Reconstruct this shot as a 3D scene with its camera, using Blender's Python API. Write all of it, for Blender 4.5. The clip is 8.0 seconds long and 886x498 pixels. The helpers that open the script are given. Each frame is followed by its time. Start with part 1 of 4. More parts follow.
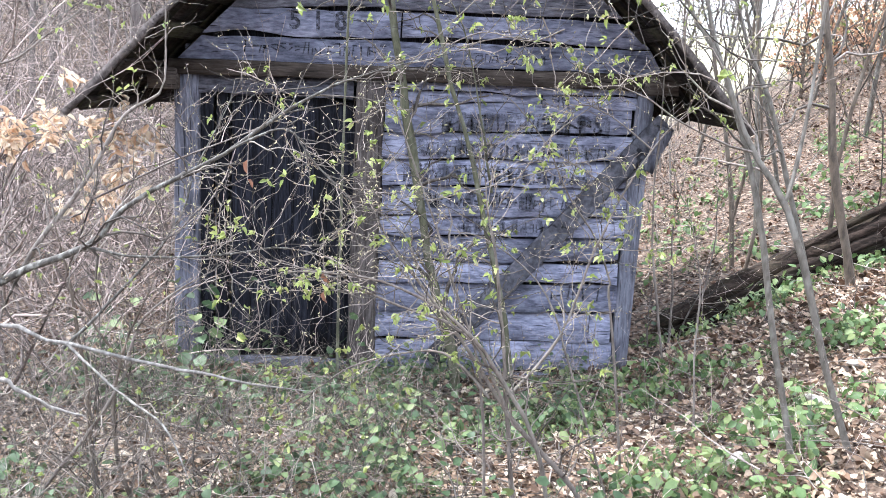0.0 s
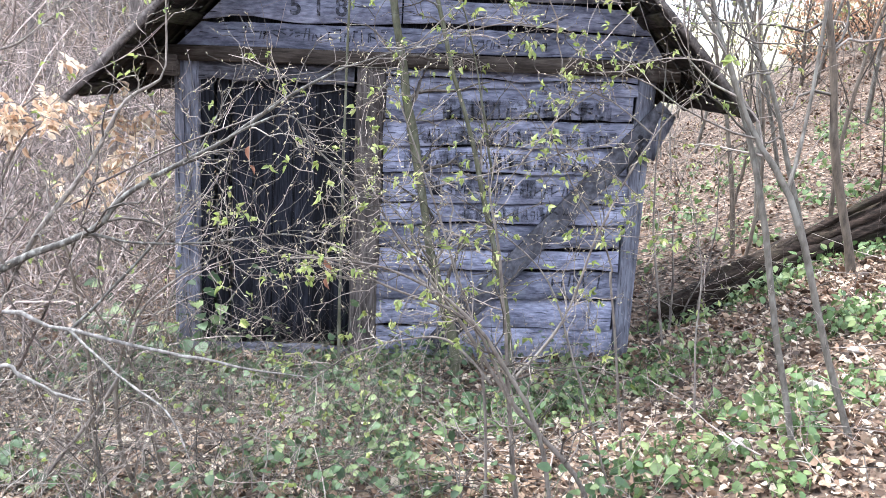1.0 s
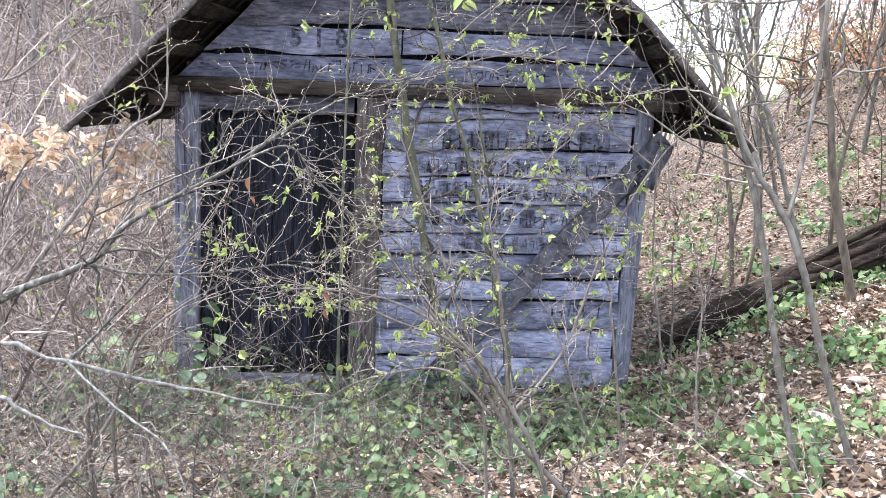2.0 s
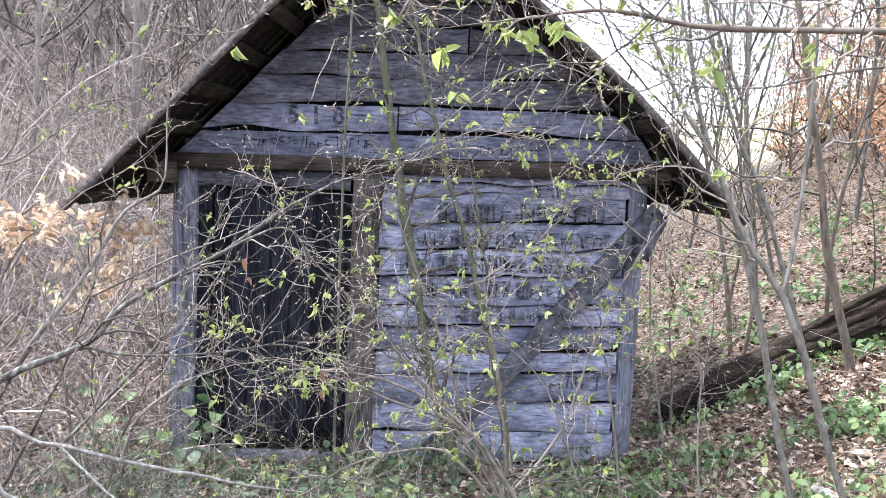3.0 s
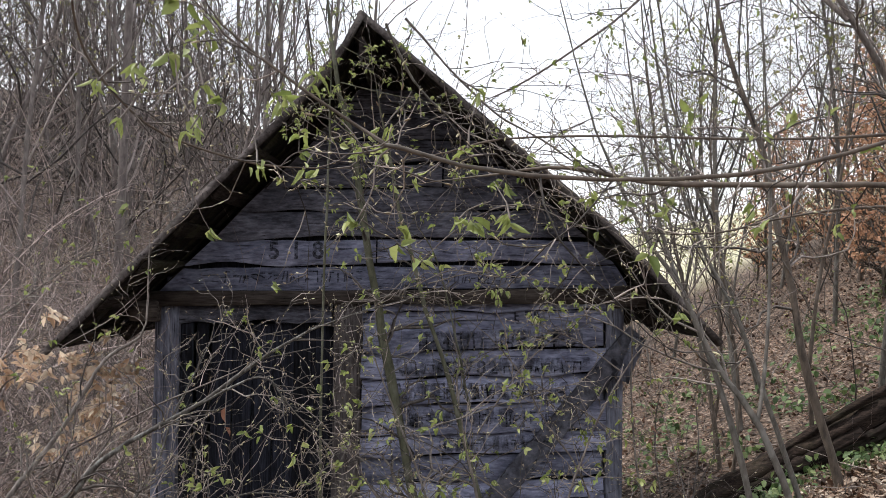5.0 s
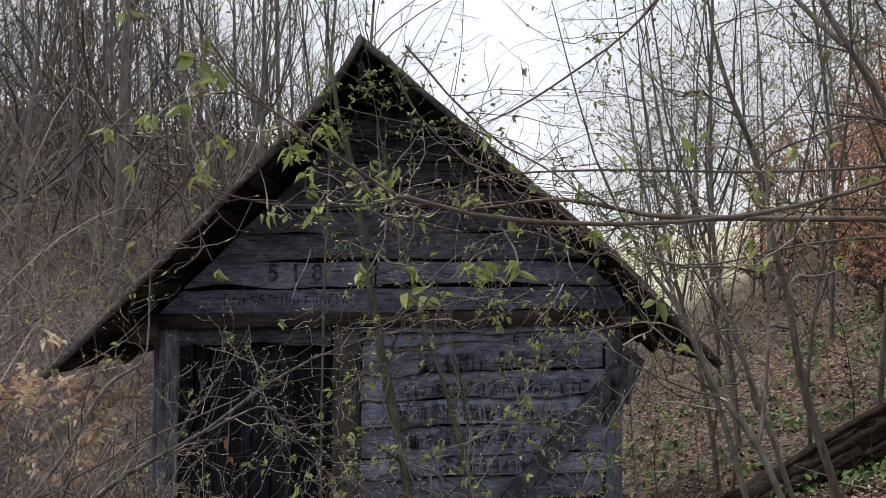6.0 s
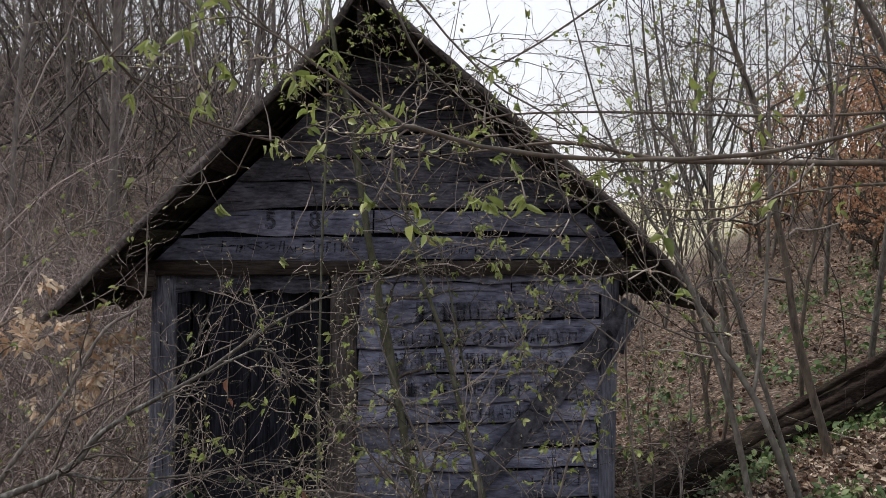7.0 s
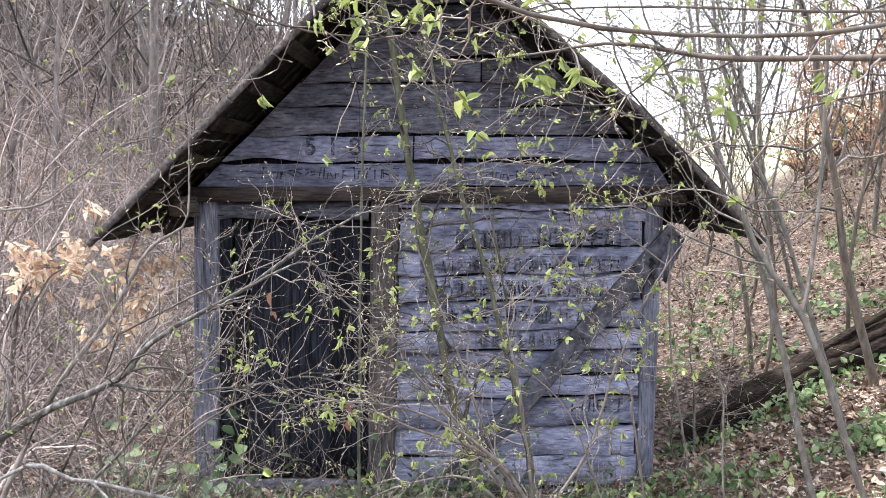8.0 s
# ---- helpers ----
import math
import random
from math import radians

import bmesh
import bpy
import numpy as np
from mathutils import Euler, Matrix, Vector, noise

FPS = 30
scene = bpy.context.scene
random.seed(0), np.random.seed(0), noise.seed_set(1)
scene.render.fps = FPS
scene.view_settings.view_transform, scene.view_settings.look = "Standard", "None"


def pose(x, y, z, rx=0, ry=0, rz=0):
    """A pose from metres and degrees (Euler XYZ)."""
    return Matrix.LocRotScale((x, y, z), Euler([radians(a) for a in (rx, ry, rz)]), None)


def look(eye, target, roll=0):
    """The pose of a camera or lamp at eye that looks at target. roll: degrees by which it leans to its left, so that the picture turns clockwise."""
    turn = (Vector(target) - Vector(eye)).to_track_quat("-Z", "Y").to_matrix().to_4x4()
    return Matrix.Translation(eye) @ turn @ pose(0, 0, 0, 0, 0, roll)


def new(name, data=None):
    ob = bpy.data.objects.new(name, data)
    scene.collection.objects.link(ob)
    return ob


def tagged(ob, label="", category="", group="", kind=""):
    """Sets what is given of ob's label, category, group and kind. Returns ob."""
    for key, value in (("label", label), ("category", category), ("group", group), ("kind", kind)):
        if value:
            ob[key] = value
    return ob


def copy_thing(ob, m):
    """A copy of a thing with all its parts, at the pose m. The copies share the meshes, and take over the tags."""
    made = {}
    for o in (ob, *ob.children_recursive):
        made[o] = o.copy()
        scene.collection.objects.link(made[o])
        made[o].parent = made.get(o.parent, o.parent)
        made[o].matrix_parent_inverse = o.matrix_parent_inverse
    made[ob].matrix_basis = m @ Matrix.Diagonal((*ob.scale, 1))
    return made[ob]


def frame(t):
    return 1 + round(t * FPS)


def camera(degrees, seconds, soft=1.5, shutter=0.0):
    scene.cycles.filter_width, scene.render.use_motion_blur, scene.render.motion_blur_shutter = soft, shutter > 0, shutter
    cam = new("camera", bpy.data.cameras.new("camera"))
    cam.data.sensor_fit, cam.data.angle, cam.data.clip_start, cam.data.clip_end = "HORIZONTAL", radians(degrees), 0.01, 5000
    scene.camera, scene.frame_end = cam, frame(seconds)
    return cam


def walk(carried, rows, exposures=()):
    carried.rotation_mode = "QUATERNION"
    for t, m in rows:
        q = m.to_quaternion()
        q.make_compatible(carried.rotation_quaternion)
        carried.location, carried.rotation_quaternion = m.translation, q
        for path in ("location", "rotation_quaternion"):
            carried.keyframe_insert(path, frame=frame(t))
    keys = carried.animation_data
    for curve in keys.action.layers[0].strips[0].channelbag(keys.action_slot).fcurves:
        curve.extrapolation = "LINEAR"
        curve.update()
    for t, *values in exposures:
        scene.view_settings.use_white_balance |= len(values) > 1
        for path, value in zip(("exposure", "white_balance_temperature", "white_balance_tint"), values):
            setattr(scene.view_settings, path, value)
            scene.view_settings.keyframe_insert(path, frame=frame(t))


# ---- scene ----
cam = camera(55.8, 8.0, soft=0.6)
PATH = [
    (0, (0.079, 0.157, 2.158), (0.054, 2.114, 1.747), 2.07),
    (0.5, (0.076, 0.157, 2.152), (0.056, 2.115, 1.744), 2.10),
    (1, (0.067, 0.157, 2.151), (0.045, 2.108, 1.712), 2.10),
    (2.5, (0.064, 0.167, 2.174), (0.043, 2.144, 1.873), 1.90),
    (3, (0.064, 0.163, 2.211), (0.044, 2.151, 1.993), 1.56),
    (3.5, (0.061, 0.148, 2.242), (0.046, 2.143, 2.103), 1.22),
    (4, (0.078, 0.125, 2.271), (0.075, 2.124, 2.212), 0.68),
    (4.5, (0.094, 0.104, 2.307), (0.099, 2.104, 2.302), 0.08),
    (5, (0.108, 0.083, 2.334), (0.119, 2.082, 2.383), -0.39),
    (6.5, (0.072, 0.064, 2.404), (0.097, 2.062, 2.486), -0.60),
    (7, (0.067, 0.079, 2.355), (0.099, 2.079, 2.327), -0.07),
    (7.5, (0.052, 0.101, 2.26), (0.076, 2.096, 2.115), 0.17),
    (8, (0.047, 0.117, 2.246), (-0.011, 2.109, 2.080), -0.10),
]
EXPOSURES = [(0, 1.45, 5750, 9), (1.0, 1.45, 5750, 9), (2.5, 1.4, 5750, 9), (3.5, 1.25, 5800, 9), (4.0, 0.52, 5950, 9), (4.5, 0.12, 6100, 11), (5.2, -0.25, 6350, 11), (6.5, -0.75, 6350, 10), (7.0, -0.68, 6400, 11), (7.5, 0.42, 6250, 11), (8.0, 1.05, 6000, 11)]
walk(cam, [(t, look(eye, target, roll)) for t, eye, target, roll in PATH], EXPOSURES)

# ---- light ----
world = bpy.data.worlds.new("sky")
scene.world = world
world.use_nodes = True
SUN_ELEVATION, SUN_TURN = radians(57), radians(-71)
sky = world.node_tree.nodes.new("ShaderNodeTexSky")
sky.sky_type, sky.sun_disc, sky.sun_elevation, sky.sun_rotation = "NISHITA", False, SUN_ELEVATION, SUN_TURN
sky.air_density, sky.dust_density = 1.0, 4.0
world.node_tree.nodes["Background"].inputs["Strength"].default_value = 0.15
haze = world.node_tree.nodes.new("ShaderNodeMix")
haze.data_type = "RGBA"
haze.inputs[0].default_value = 0.6
haze.inputs[7].default_value = (16.0, 16.0, 16.2, 1)
world.node_tree.links.new(sky.outputs["Color"], haze.inputs[6])
world.node_tree.links.new(haze.outputs[2], world.node_tree.nodes["Background"].inputs["Color"])
sun = new("sun", bpy.data.lights.new("sun", "SUN"))
sun.data.energy, sun.data.angle, sun.data.color = 4.2, radians(2), (1.0, 0.95, 0.88)
toward = Vector((math.sin(SUN_TURN) * math.cos(SUN_ELEVATION), math.cos(SUN_TURN) * math.cos(SUN_ELEVATION), math.sin(SUN_ELEVATION)))
sun.matrix_world = look(toward * 40, (0, 0, 0))
scene.view_settings.exposure = 0.0


# ---- materials ----
def nodes_of(name):
    m = bpy.data.materials.new(name)
    m.use_nodes = True
    nt = m.node_tree
    return m, nt, nt.nodes["Principled BSDF"]


def put(nt, kind, **values):
    n = nt.nodes.new(kind)
    for k, v in values.items():
        n.inputs[k.replace("_", " ")].default_value = v
    return n


def ramp(nt, source, stops):
    n = nt.nodes.new("ShaderNodeValToRGB")
    e = n.color_ramp.elements
    while len(e) < len(stops):
        e.new(0.5)
    for el, (p, c) in zip(e, stops):
        el.position, el.color = p, (*c, 1)
    nt.links.new(source, n.inputs["Fac"])
    return n.outputs["Color"]


def mixed(nt, a, b, fac, blend="MIX"):
    n = nt.nodes.new("ShaderNodeMix")
    n.data_type, n.blend_type = "RGBA", blend
    for source, slot in ((a, 6), (b, 7), (fac, 0)):
        if isinstance(source, bpy.types.NodeSocket):
            nt.links.new(source, n.inputs[slot])
        else:
            n.inputs[slot].default_value = source
    return n.outputs[2]


def grain_noise(nt, scale, stretch, detail=5.0, rough=0.6, shift=True):
    """Noise at a real size, stretched along the axes; each object gets its own part of it."""
    tc = nt.nodes.new("ShaderNodeTexCoord")
    mp = nt.nodes.new("ShaderNodeMapping")
    mp.inputs["Scale"].default_value = stretch
    nt.links.new(tc.outputs["Object"], mp.inputs["Vector"])
    if shift:
        info = nt.nodes.new("ShaderNodeObjectInfo")
        by = put(nt, "ShaderNodeMath")
        by.operation = "MULTIPLY"
        by.inputs[1].default_value = 37.0
        nt.links.new(info.outputs["Random"], by.inputs[0])
        nt.links.new(by.outputs[0], mp.inputs["Location"])
    n = put(nt, "ShaderNodeTexNoise", Scale=scale, Detail=detail, Roughness=rough)
    nt.links.new(mp.outputs["Vector"], n.inputs["Vector"])
    return n.outputs["Fac"]


def bump(nt, bsdf, height, strength, distance):
    b = put(nt, "ShaderNodeBump", Strength=strength, Distance=distance)
    nt.links.new(height, b.inputs["Height"])
    nt.links.new(b.outputs["Normal"], bsdf.inputs["Normal"])


def wood(name, dark, mid, light, stretch, rough=0.85, spread=0.5, moss=0.0):
    m, nt, bsdf = nodes_of(name)
    fine = grain_noise(nt, 7, stretch, 7, 0.62)
    broad = grain_noise(nt, 3.4, tuple(0.2 * v + 0.8 for v in stretch), 7, 0.68)
    c = ramp(nt, fine, [(0.22, dark), (0.45, mid), (0.80, light)])
    stain = ramp(nt, broad, [(0.34, (0.14, 0.14, 0.155)), (0.48, (0.58, 0.58, 0.60)), (0.62, (1.0, 1.0, 1.0))])
    c = mixed(nt, c, stain, 0.72, "MULTIPLY")
    check = ramp(nt, grain_noise(nt, 5, tuple(2.2 * v if v > 3 else 0.6 * v for v in stretch), 3, 0.5), [(0.33, (0.15, 0.15, 0.16)), (0.37, (1, 1, 1))])
    c = mixed(nt, c, check, 0.85, "MULTIPLY")
    info = nt.nodes.new("ShaderNodeObjectInfo")
    tone = ramp(nt, info.outputs["Random"], [(0.0, (1 - spread, 1 - spread, 1 - spread)), (0.5, (1, 0.99, 0.98)), (1.0, (1 + spread * 0.4, 1 + spread * 0.4, 1 + spread * 0.42))])
    c = mixed(nt, c, tone, 1.0, "MULTIPLY")
    if moss:
        patch = ramp(nt, grain_noise(nt, 3.5, (1, 1, 1), 6, 0.65), [(0.5, (0, 0, 0)), (0.62, (1, 1, 1))])
        c = mixed(nt, c, (0.10, 0.11, 0.05, 1), mixed(nt, (0, 0, 0, 1), patch, moss))
    nt.links.new(c, bsdf.inputs["Base Color"])
    bsdf.inputs["Roughness"].default_value = rough
    bsdf.inputs["Specular IOR Level"].default_value = 0.15
    bump(nt, bsdf, fine, 0.8, 0.008)
    return m


def bark(name, dark, light, spots=(0.4, 0.4, 0.36), fleck=0.3, scale=40, blot=5):
    m, nt, bsdf = nodes_of(name)
    n = grain_noise(nt, scale, (1, 1, 0.35), 6, 0.65)
    big = grain_noise(nt, blot, (1, 1, 0.6), 3, 0.5)
    c = mixed(nt, ramp(nt, n, [(0.32, dark), (0.66, light)]), (*spots, 1), mixed(nt, (0, 0, 0, 1), ramp(nt, big, [(0.52, (0, 0, 0)), (0.66, (1, 1, 1))]), fleck))
    isl = nt.nodes.new("ShaderNodeNewGeometry")
    c = mixed(nt, c, ramp(nt, isl.outputs["Random Per Island"], [(0, (0.13, 0.125, 0.12)), (0.5, (0.5, 0.49, 0.48)), (1, (1.35, 1.31, 1.29))]), 1.0, "MULTIPLY")
    nt.links.new(c, bsdf.inputs["Base Color"])
    bsdf.inputs["Roughness"].default_value = 0.75
    bsdf.inputs["Specular IOR Level"].default_value = 0.3
    bump(nt, bsdf, n, 0.6, 0.004)
    return m


def leafy(name, stops, through_light=0.45, rough=0.5, veins=30):
    """Thin leaves: each island has its own tint, and light passes through."""
    m, nt, bsdf = nodes_of(name)
    geo = nt.nodes.new("ShaderNodeNewGeometry")
    c = ramp(nt, geo.outputs["Random Per Island"], stops)
    blot = ramp(nt, grain_noise(nt, veins, (1, 1, 1), 4, 0.6), [(0.3, (0.72, 0.70, 0.66)), (0.7, (1.12, 1.12, 1.1))])
    c = mixed(nt, c, blot, 0.9, "MULTIPLY")
    nt.links.new(c, bsdf.inputs["Base Color"])
    bsdf.inputs["Roughness"].default_value = rough
    tr = nt.nodes.new("ShaderNodeBsdfTranslucent")
    nt.links.new(c, tr.inputs["Color"])
    mx = nt.nodes.new("ShaderNodeMixShader")
    mx.inputs["Fac"].default_value = through_light
    nt.links.new(bsdf.outputs["BSDF"], mx.inputs[1])
    nt.links.new(tr.outputs["BSDF"], mx.inputs[2])
    nt.links.new(mx.outputs["Shader"], nt.nodes["Material Output"].inputs["Surface"])
    return m


# the blue in these wood greys is skylight put into the colour; the haze is white
GREY_BOARD = wood("weathered_grey_skylit_board", (0.055, 0.06, 0.088), (0.20, 0.21, 0.295), (0.43, 0.445, 0.58), (1.7, 7, 7), spread=0.4)
# darker than GREY_BOARD: on the gable this tone includes the roof overhang's shade
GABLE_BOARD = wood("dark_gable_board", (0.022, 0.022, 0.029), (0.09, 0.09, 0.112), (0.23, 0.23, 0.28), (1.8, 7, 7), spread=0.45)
GREY_POST = wood("weathered_grey_post", (0.042, 0.044, 0.058), (0.14, 0.145, 0.185), (0.29, 0.30, 0.37), (9, 9, 0.8), spread=0.3)
BRACE_WOOD = wood("dark_grey_brace", (0.024, 0.024, 0.03), (0.08, 0.082, 0.1), (0.19, 0.19, 0.23), (3, 9, 3), spread=0.1)
BROWN_POST = wood("brown_door_post", (0.02, 0.0165, 0.015), (0.08, 0.069, 0.066), (0.19, 0.172, 0.17), (9, 9, 0.8), spread=0.3)
DOOR_BOARD = wood("near_black_door_board", (0.003, 0.003, 0.005), (0.011, 0.012, 0.018), (0.045, 0.048, 0.068), (10, 10, 0.7), spread=0.5)
BEAM_WOOD = wood("dark_brown_beam", (0.02, 0.016, 0.014), (0.07, 0.057, 0.05), (0.16, 0.135, 0.12), (1, 9, 9), spread=0.4)
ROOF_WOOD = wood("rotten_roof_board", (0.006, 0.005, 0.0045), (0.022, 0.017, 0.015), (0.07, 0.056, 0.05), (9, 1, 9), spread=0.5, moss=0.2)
VERGE_WOOD = wood("worn_verge_board", (0.03, 0.025, 0.023), (0.08, 0.068, 0.064), (0.19, 0.165, 0.16), (5, 5, 5), spread=0.2, moss=0.05)
LOG_BARK = wood("rotten_log_bark", (0.004, 0.003, 0.0025), (0.019, 0.0125, 0.0095), (0.075, 0.052, 0.041), (1.2, 9, 9), spread=0.4, moss=0.06)
TWIG = bark("grey_brown_twig", (0.09, 0.076, 0.069), (0.31, 0.275, 0.252), fleck=0.2)
THICKET_TWIG = bark("pale_thicket_twig", (0.15, 0.118, 0.108), (0.56, 0.475, 0.45), fleck=0.1)
STEM = bark("smooth_olive_grey_bark", (0.066, 0.07, 0.044), (0.165, 0.172, 0.115), spots=(0.28, 0.29, 0.24), fleck=0.45, blot=14)
GREY_STEM = bark("smooth_grey_bark", (0.085, 0.078, 0.068), (0.215, 0.20, 0.178), spots=(0.33, 0.33, 0.31), fleck=0.45, blot=18)
LICHEN = bark("lichen_spotted_bark", (0.035, 0.032, 0.029), (0.135, 0.127, 0.117), spots=(0.40, 0.41, 0.385), fleck=0.65, scale=70, blot=40)
DEADWOOD = bark("bleached_dead_wood", (0.09, 0.085, 0.082), (0.32, 0.305, 0.29), spots=(0.52, 0.51, 0.50), fleck=0.6, scale=50, blot=45)
BROWN_STEM = bark("brown_trunk_bark", (0.065, 0.052, 0.042), (0.20, 0.162, 0.13), fleck=0.15, scale=25)
FAR_BARK = bark("far_grey_bark", (0.105, 0.088, 0.084), (0.31, 0.272, 0.258), fleck=0.2, scale=15)
BUD = leafy("swelling_bud", [(0.0, (0.20, 0.15, 0.10)), (0.5, (0.38, 0.32, 0.22)), (1.0, (0.46, 0.46, 0.26))], 0.1)
SPRING_LEAF = leafy("fresh_spring_leaf", [(0.0, (0.14, 0.19, 0.05)), (0.5, (0.27, 0.33, 0.095)), (1.0, (0.42, 0.46, 0.19))], 0.4)
FAR_LEAF = leafy("opening_yellow_green_leaf", [(0.0, (0.12, 0.12, 0.045)), (0.5, (0.24, 0.24, 0.09)), (1.0, (0.38, 0.36, 0.16))], 0.4)
HERB_LEAF = leafy("light_green_herb", [(0.0, (0.045, 0.085, 0.03)), (0.5, (0.105, 0.175, 0.06)), (1.0, (0.25, 0.31, 0.13))], 0.35)
IVY_LEAF = leafy("dull_green_bramble_leaf", [(0.0, (0.024, 0.05, 0.02)), (0.6, (0.07, 0.122, 0.05)), (1.0, (0.17, 0.21, 0.085))], 0.2, 0.6)
DRY_LEAF = leafy("dry_fallen_leaf", [(0.0, (0.025, 0.014, 0.009)), (0.3, (0.13, 0.075, 0.047)), (0.65, (0.28, 0.195, 0.135)), (1.0, (0.62, 0.54, 0.45))], 0.15, 0.7, 50)
# browner leaves than DRY_LEAF; shade beside shed and brush is darkened in as well
SHADED_BANK_LEAF = leafy("brown_shaded_bank_leaf", [(0.0, (0.018, 0.010, 0.007)), (0.35, (0.085, 0.045, 0.028)), (0.7, (0.18, 0.105, 0.068)), (1.0, (0.42, 0.32, 0.245))], 0.15, 0.7, 50)
OAK_LEAF = leafy("tan_hanging_leaf", [(0.0, (0.52, 0.34, 0.22)), (0.5, (0.72, 0.55, 0.41)), (1.0, (0.84, 0.74, 0.60))], 0.4, 0.6)
DEAD_LEAF = leafy("curled_red_brown_leaf", [(0.0, (0.16, 0.07, 0.045)), (1.0, (0.30, 0.15, 0.10))], 0.3, 0.6)
RUST_LEAF = leafy("rust_brown_leaf", [(0.0, (0.32, 0.155, 0.085)), (0.6, (0.52, 0.30, 0.185)), (1.0, (0.66, 0.45, 0.31))], 0.4, 0.6)


def ground_material():
    m, nt, bsdf = nodes_of("leaf_littered_soil")
    tc = nt.nodes.new("ShaderNodeTexCoord")
    vor = put(nt, "ShaderNodeTexVoronoi", Scale=24.0)
    nt.links.new(tc.outputs["Object"], vor.inputs["Vector"])
    each = nt.nodes.new("ShaderNodeSeparateColor")
    nt.links.new(vor.outputs["Color"], each.inputs[0])
    c = ramp(nt, each.outputs[0], [(0.0, (0.03, 0.02, 0.014)), (0.4, (0.125, 0.083, 0.058)), (0.75, (0.235, 0.165, 0.122)), (1.0, (0.40, 0.325, 0.26))])
    edge = ramp(nt, vor.outputs["Distance"], [(0.25, (1, 1, 1)), (0.75, (0.35, 0.3, 0.27))])
    c = mixed(nt, c, edge, 0.8, "MULTIPLY")
    patch = ramp(nt, grain_noise(nt, 0.7, (1, 1, 1), 5, 0.6, False), [(0.42, (0, 0, 0)), (0.66, (1, 1, 1))])
    c = mixed(nt, c, (0.06, 0.042, 0.03, 1), mixed(nt, (0, 0, 0, 1), patch, 0.6))
    where = nt.nodes.new("ShaderNodeSeparateXYZ")
    nt.links.new(tc.outputs["Object"], where.inputs[0])
    masks = []
    for axis, low, high in (("Y", 23.0, 29.0), ("X", -2.0, 2.0)):
        span = put(nt, "ShaderNodeMapRange", From_Min=low, From_Max=high)
        nt.links.new(where.outputs[axis], span.inputs["Value"])
        masks.append(span.outputs["Result"])
    both = nt.nodes.new("ShaderNodeMath")
    both.operation = "MULTIPLY"
    for k in (0, 1):
        nt.links.new(masks[k], both.inputs[k])
    grass = ramp(nt, grain_noise(nt, 0.35, (1, 1, 1), 6, 0.65, False), [(0.35, (0.36, 0.36, 0.22)), (0.65, (0.60, 0.57, 0.42))])
    c = mixed(nt, c, grass, both.outputs[0])
    nt.links.new(c, bsdf.inputs["Base Color"])
    bsdf.inputs["Roughness"].default_value = 0.95
    bump(nt, bsdf, vor.outputs["Distance"], 0.8, 0.03)
    return m


def charcoal_material(name="rubbed_charcoal", scale=30, stretch=(1, 1, 1.6), stops=((0.36, 0.03), (0.64, 0.58))):
    m, nt, bsdf = nodes_of(name)
    bsdf.inputs["Base Color"].default_value = (0.012, 0.012, 0.016, 1)
    bsdf.inputs["Roughness"].default_value = 0.95
    worn = ramp(nt, grain_noise(nt, scale, stretch, 6, 0.7, False), [(p, (v, v, v)) for p, v in stops])
    clear = nt.nodes.new("ShaderNodeBsdfTransparent")
    mx = nt.nodes.new("ShaderNodeMixShader")
    nt.links.new(worn, mx.inputs["Fac"])
    nt.links.new(clear.outputs["BSDF"], mx.inputs[1])
    nt.links.new(bsdf.outputs["BSDF"], mx.inputs[2])
    nt.links.new(mx.outputs["Shader"], nt.nodes["Material Output"].inputs["Surface"])
    return m


STONE = bark("pale_limestone", (0.36, 0.33, 0.30), (0.62, 0.58, 0.54), fleck=0.2, scale=25)
GROUND = ground_material()
CHARCOAL = charcoal_material()
SMUDGE = charcoal_material("charcoal_smear", 9, (1.6, 1, 0.7), ((0.44, 0.0), (0.66, 0.45)))


# ---- builders ----
def part(name, bm, material, parent, label=""):
    me = bpy.data.meshes.new(name)
    bm.to_mesh(me)
    bm.free()
    me.materials.append(material)
    ob = new(name, me)
    ob.parent = parent
    return tagged(ob, label)


def mesh_of(name, verts, faces, material, smooth=False):
    """A mesh from arrays: faces is a list of index arrays, each (n, corners)."""
    me = bpy.data.meshes.new(name)
    verts = np.asarray(verts, dtype=np.float32).reshape(-1, 3)
    loops = np.concatenate([f.ravel() for f in faces]).astype(np.int32)
    totals = np.concatenate([np.full(len(f), f.shape[1]) for f in faces])
    starts = np.concatenate([[0], np.cumsum(totals)[:-1]]).astype(np.int32)
    me.vertices.add(len(verts))
    me.vertices.foreach_set("co", verts.ravel())
    me.loops.add(len(loops))
    me.loops.foreach_set("vertex_index", loops)
    me.polygons.add(len(starts))
    me.polygons.foreach_set("loop_start", starts)
    if smooth:
        me.polygons.foreach_set("use_smooth", np.ones(len(starts), dtype=bool))
    me.update(calc_edges=True)
    me.validate()
    me.materials.append(material)
    return me


def unit(v):
    return v / np.maximum(np.linalg.norm(v, axis=-1, keepdims=True), 1e-9)


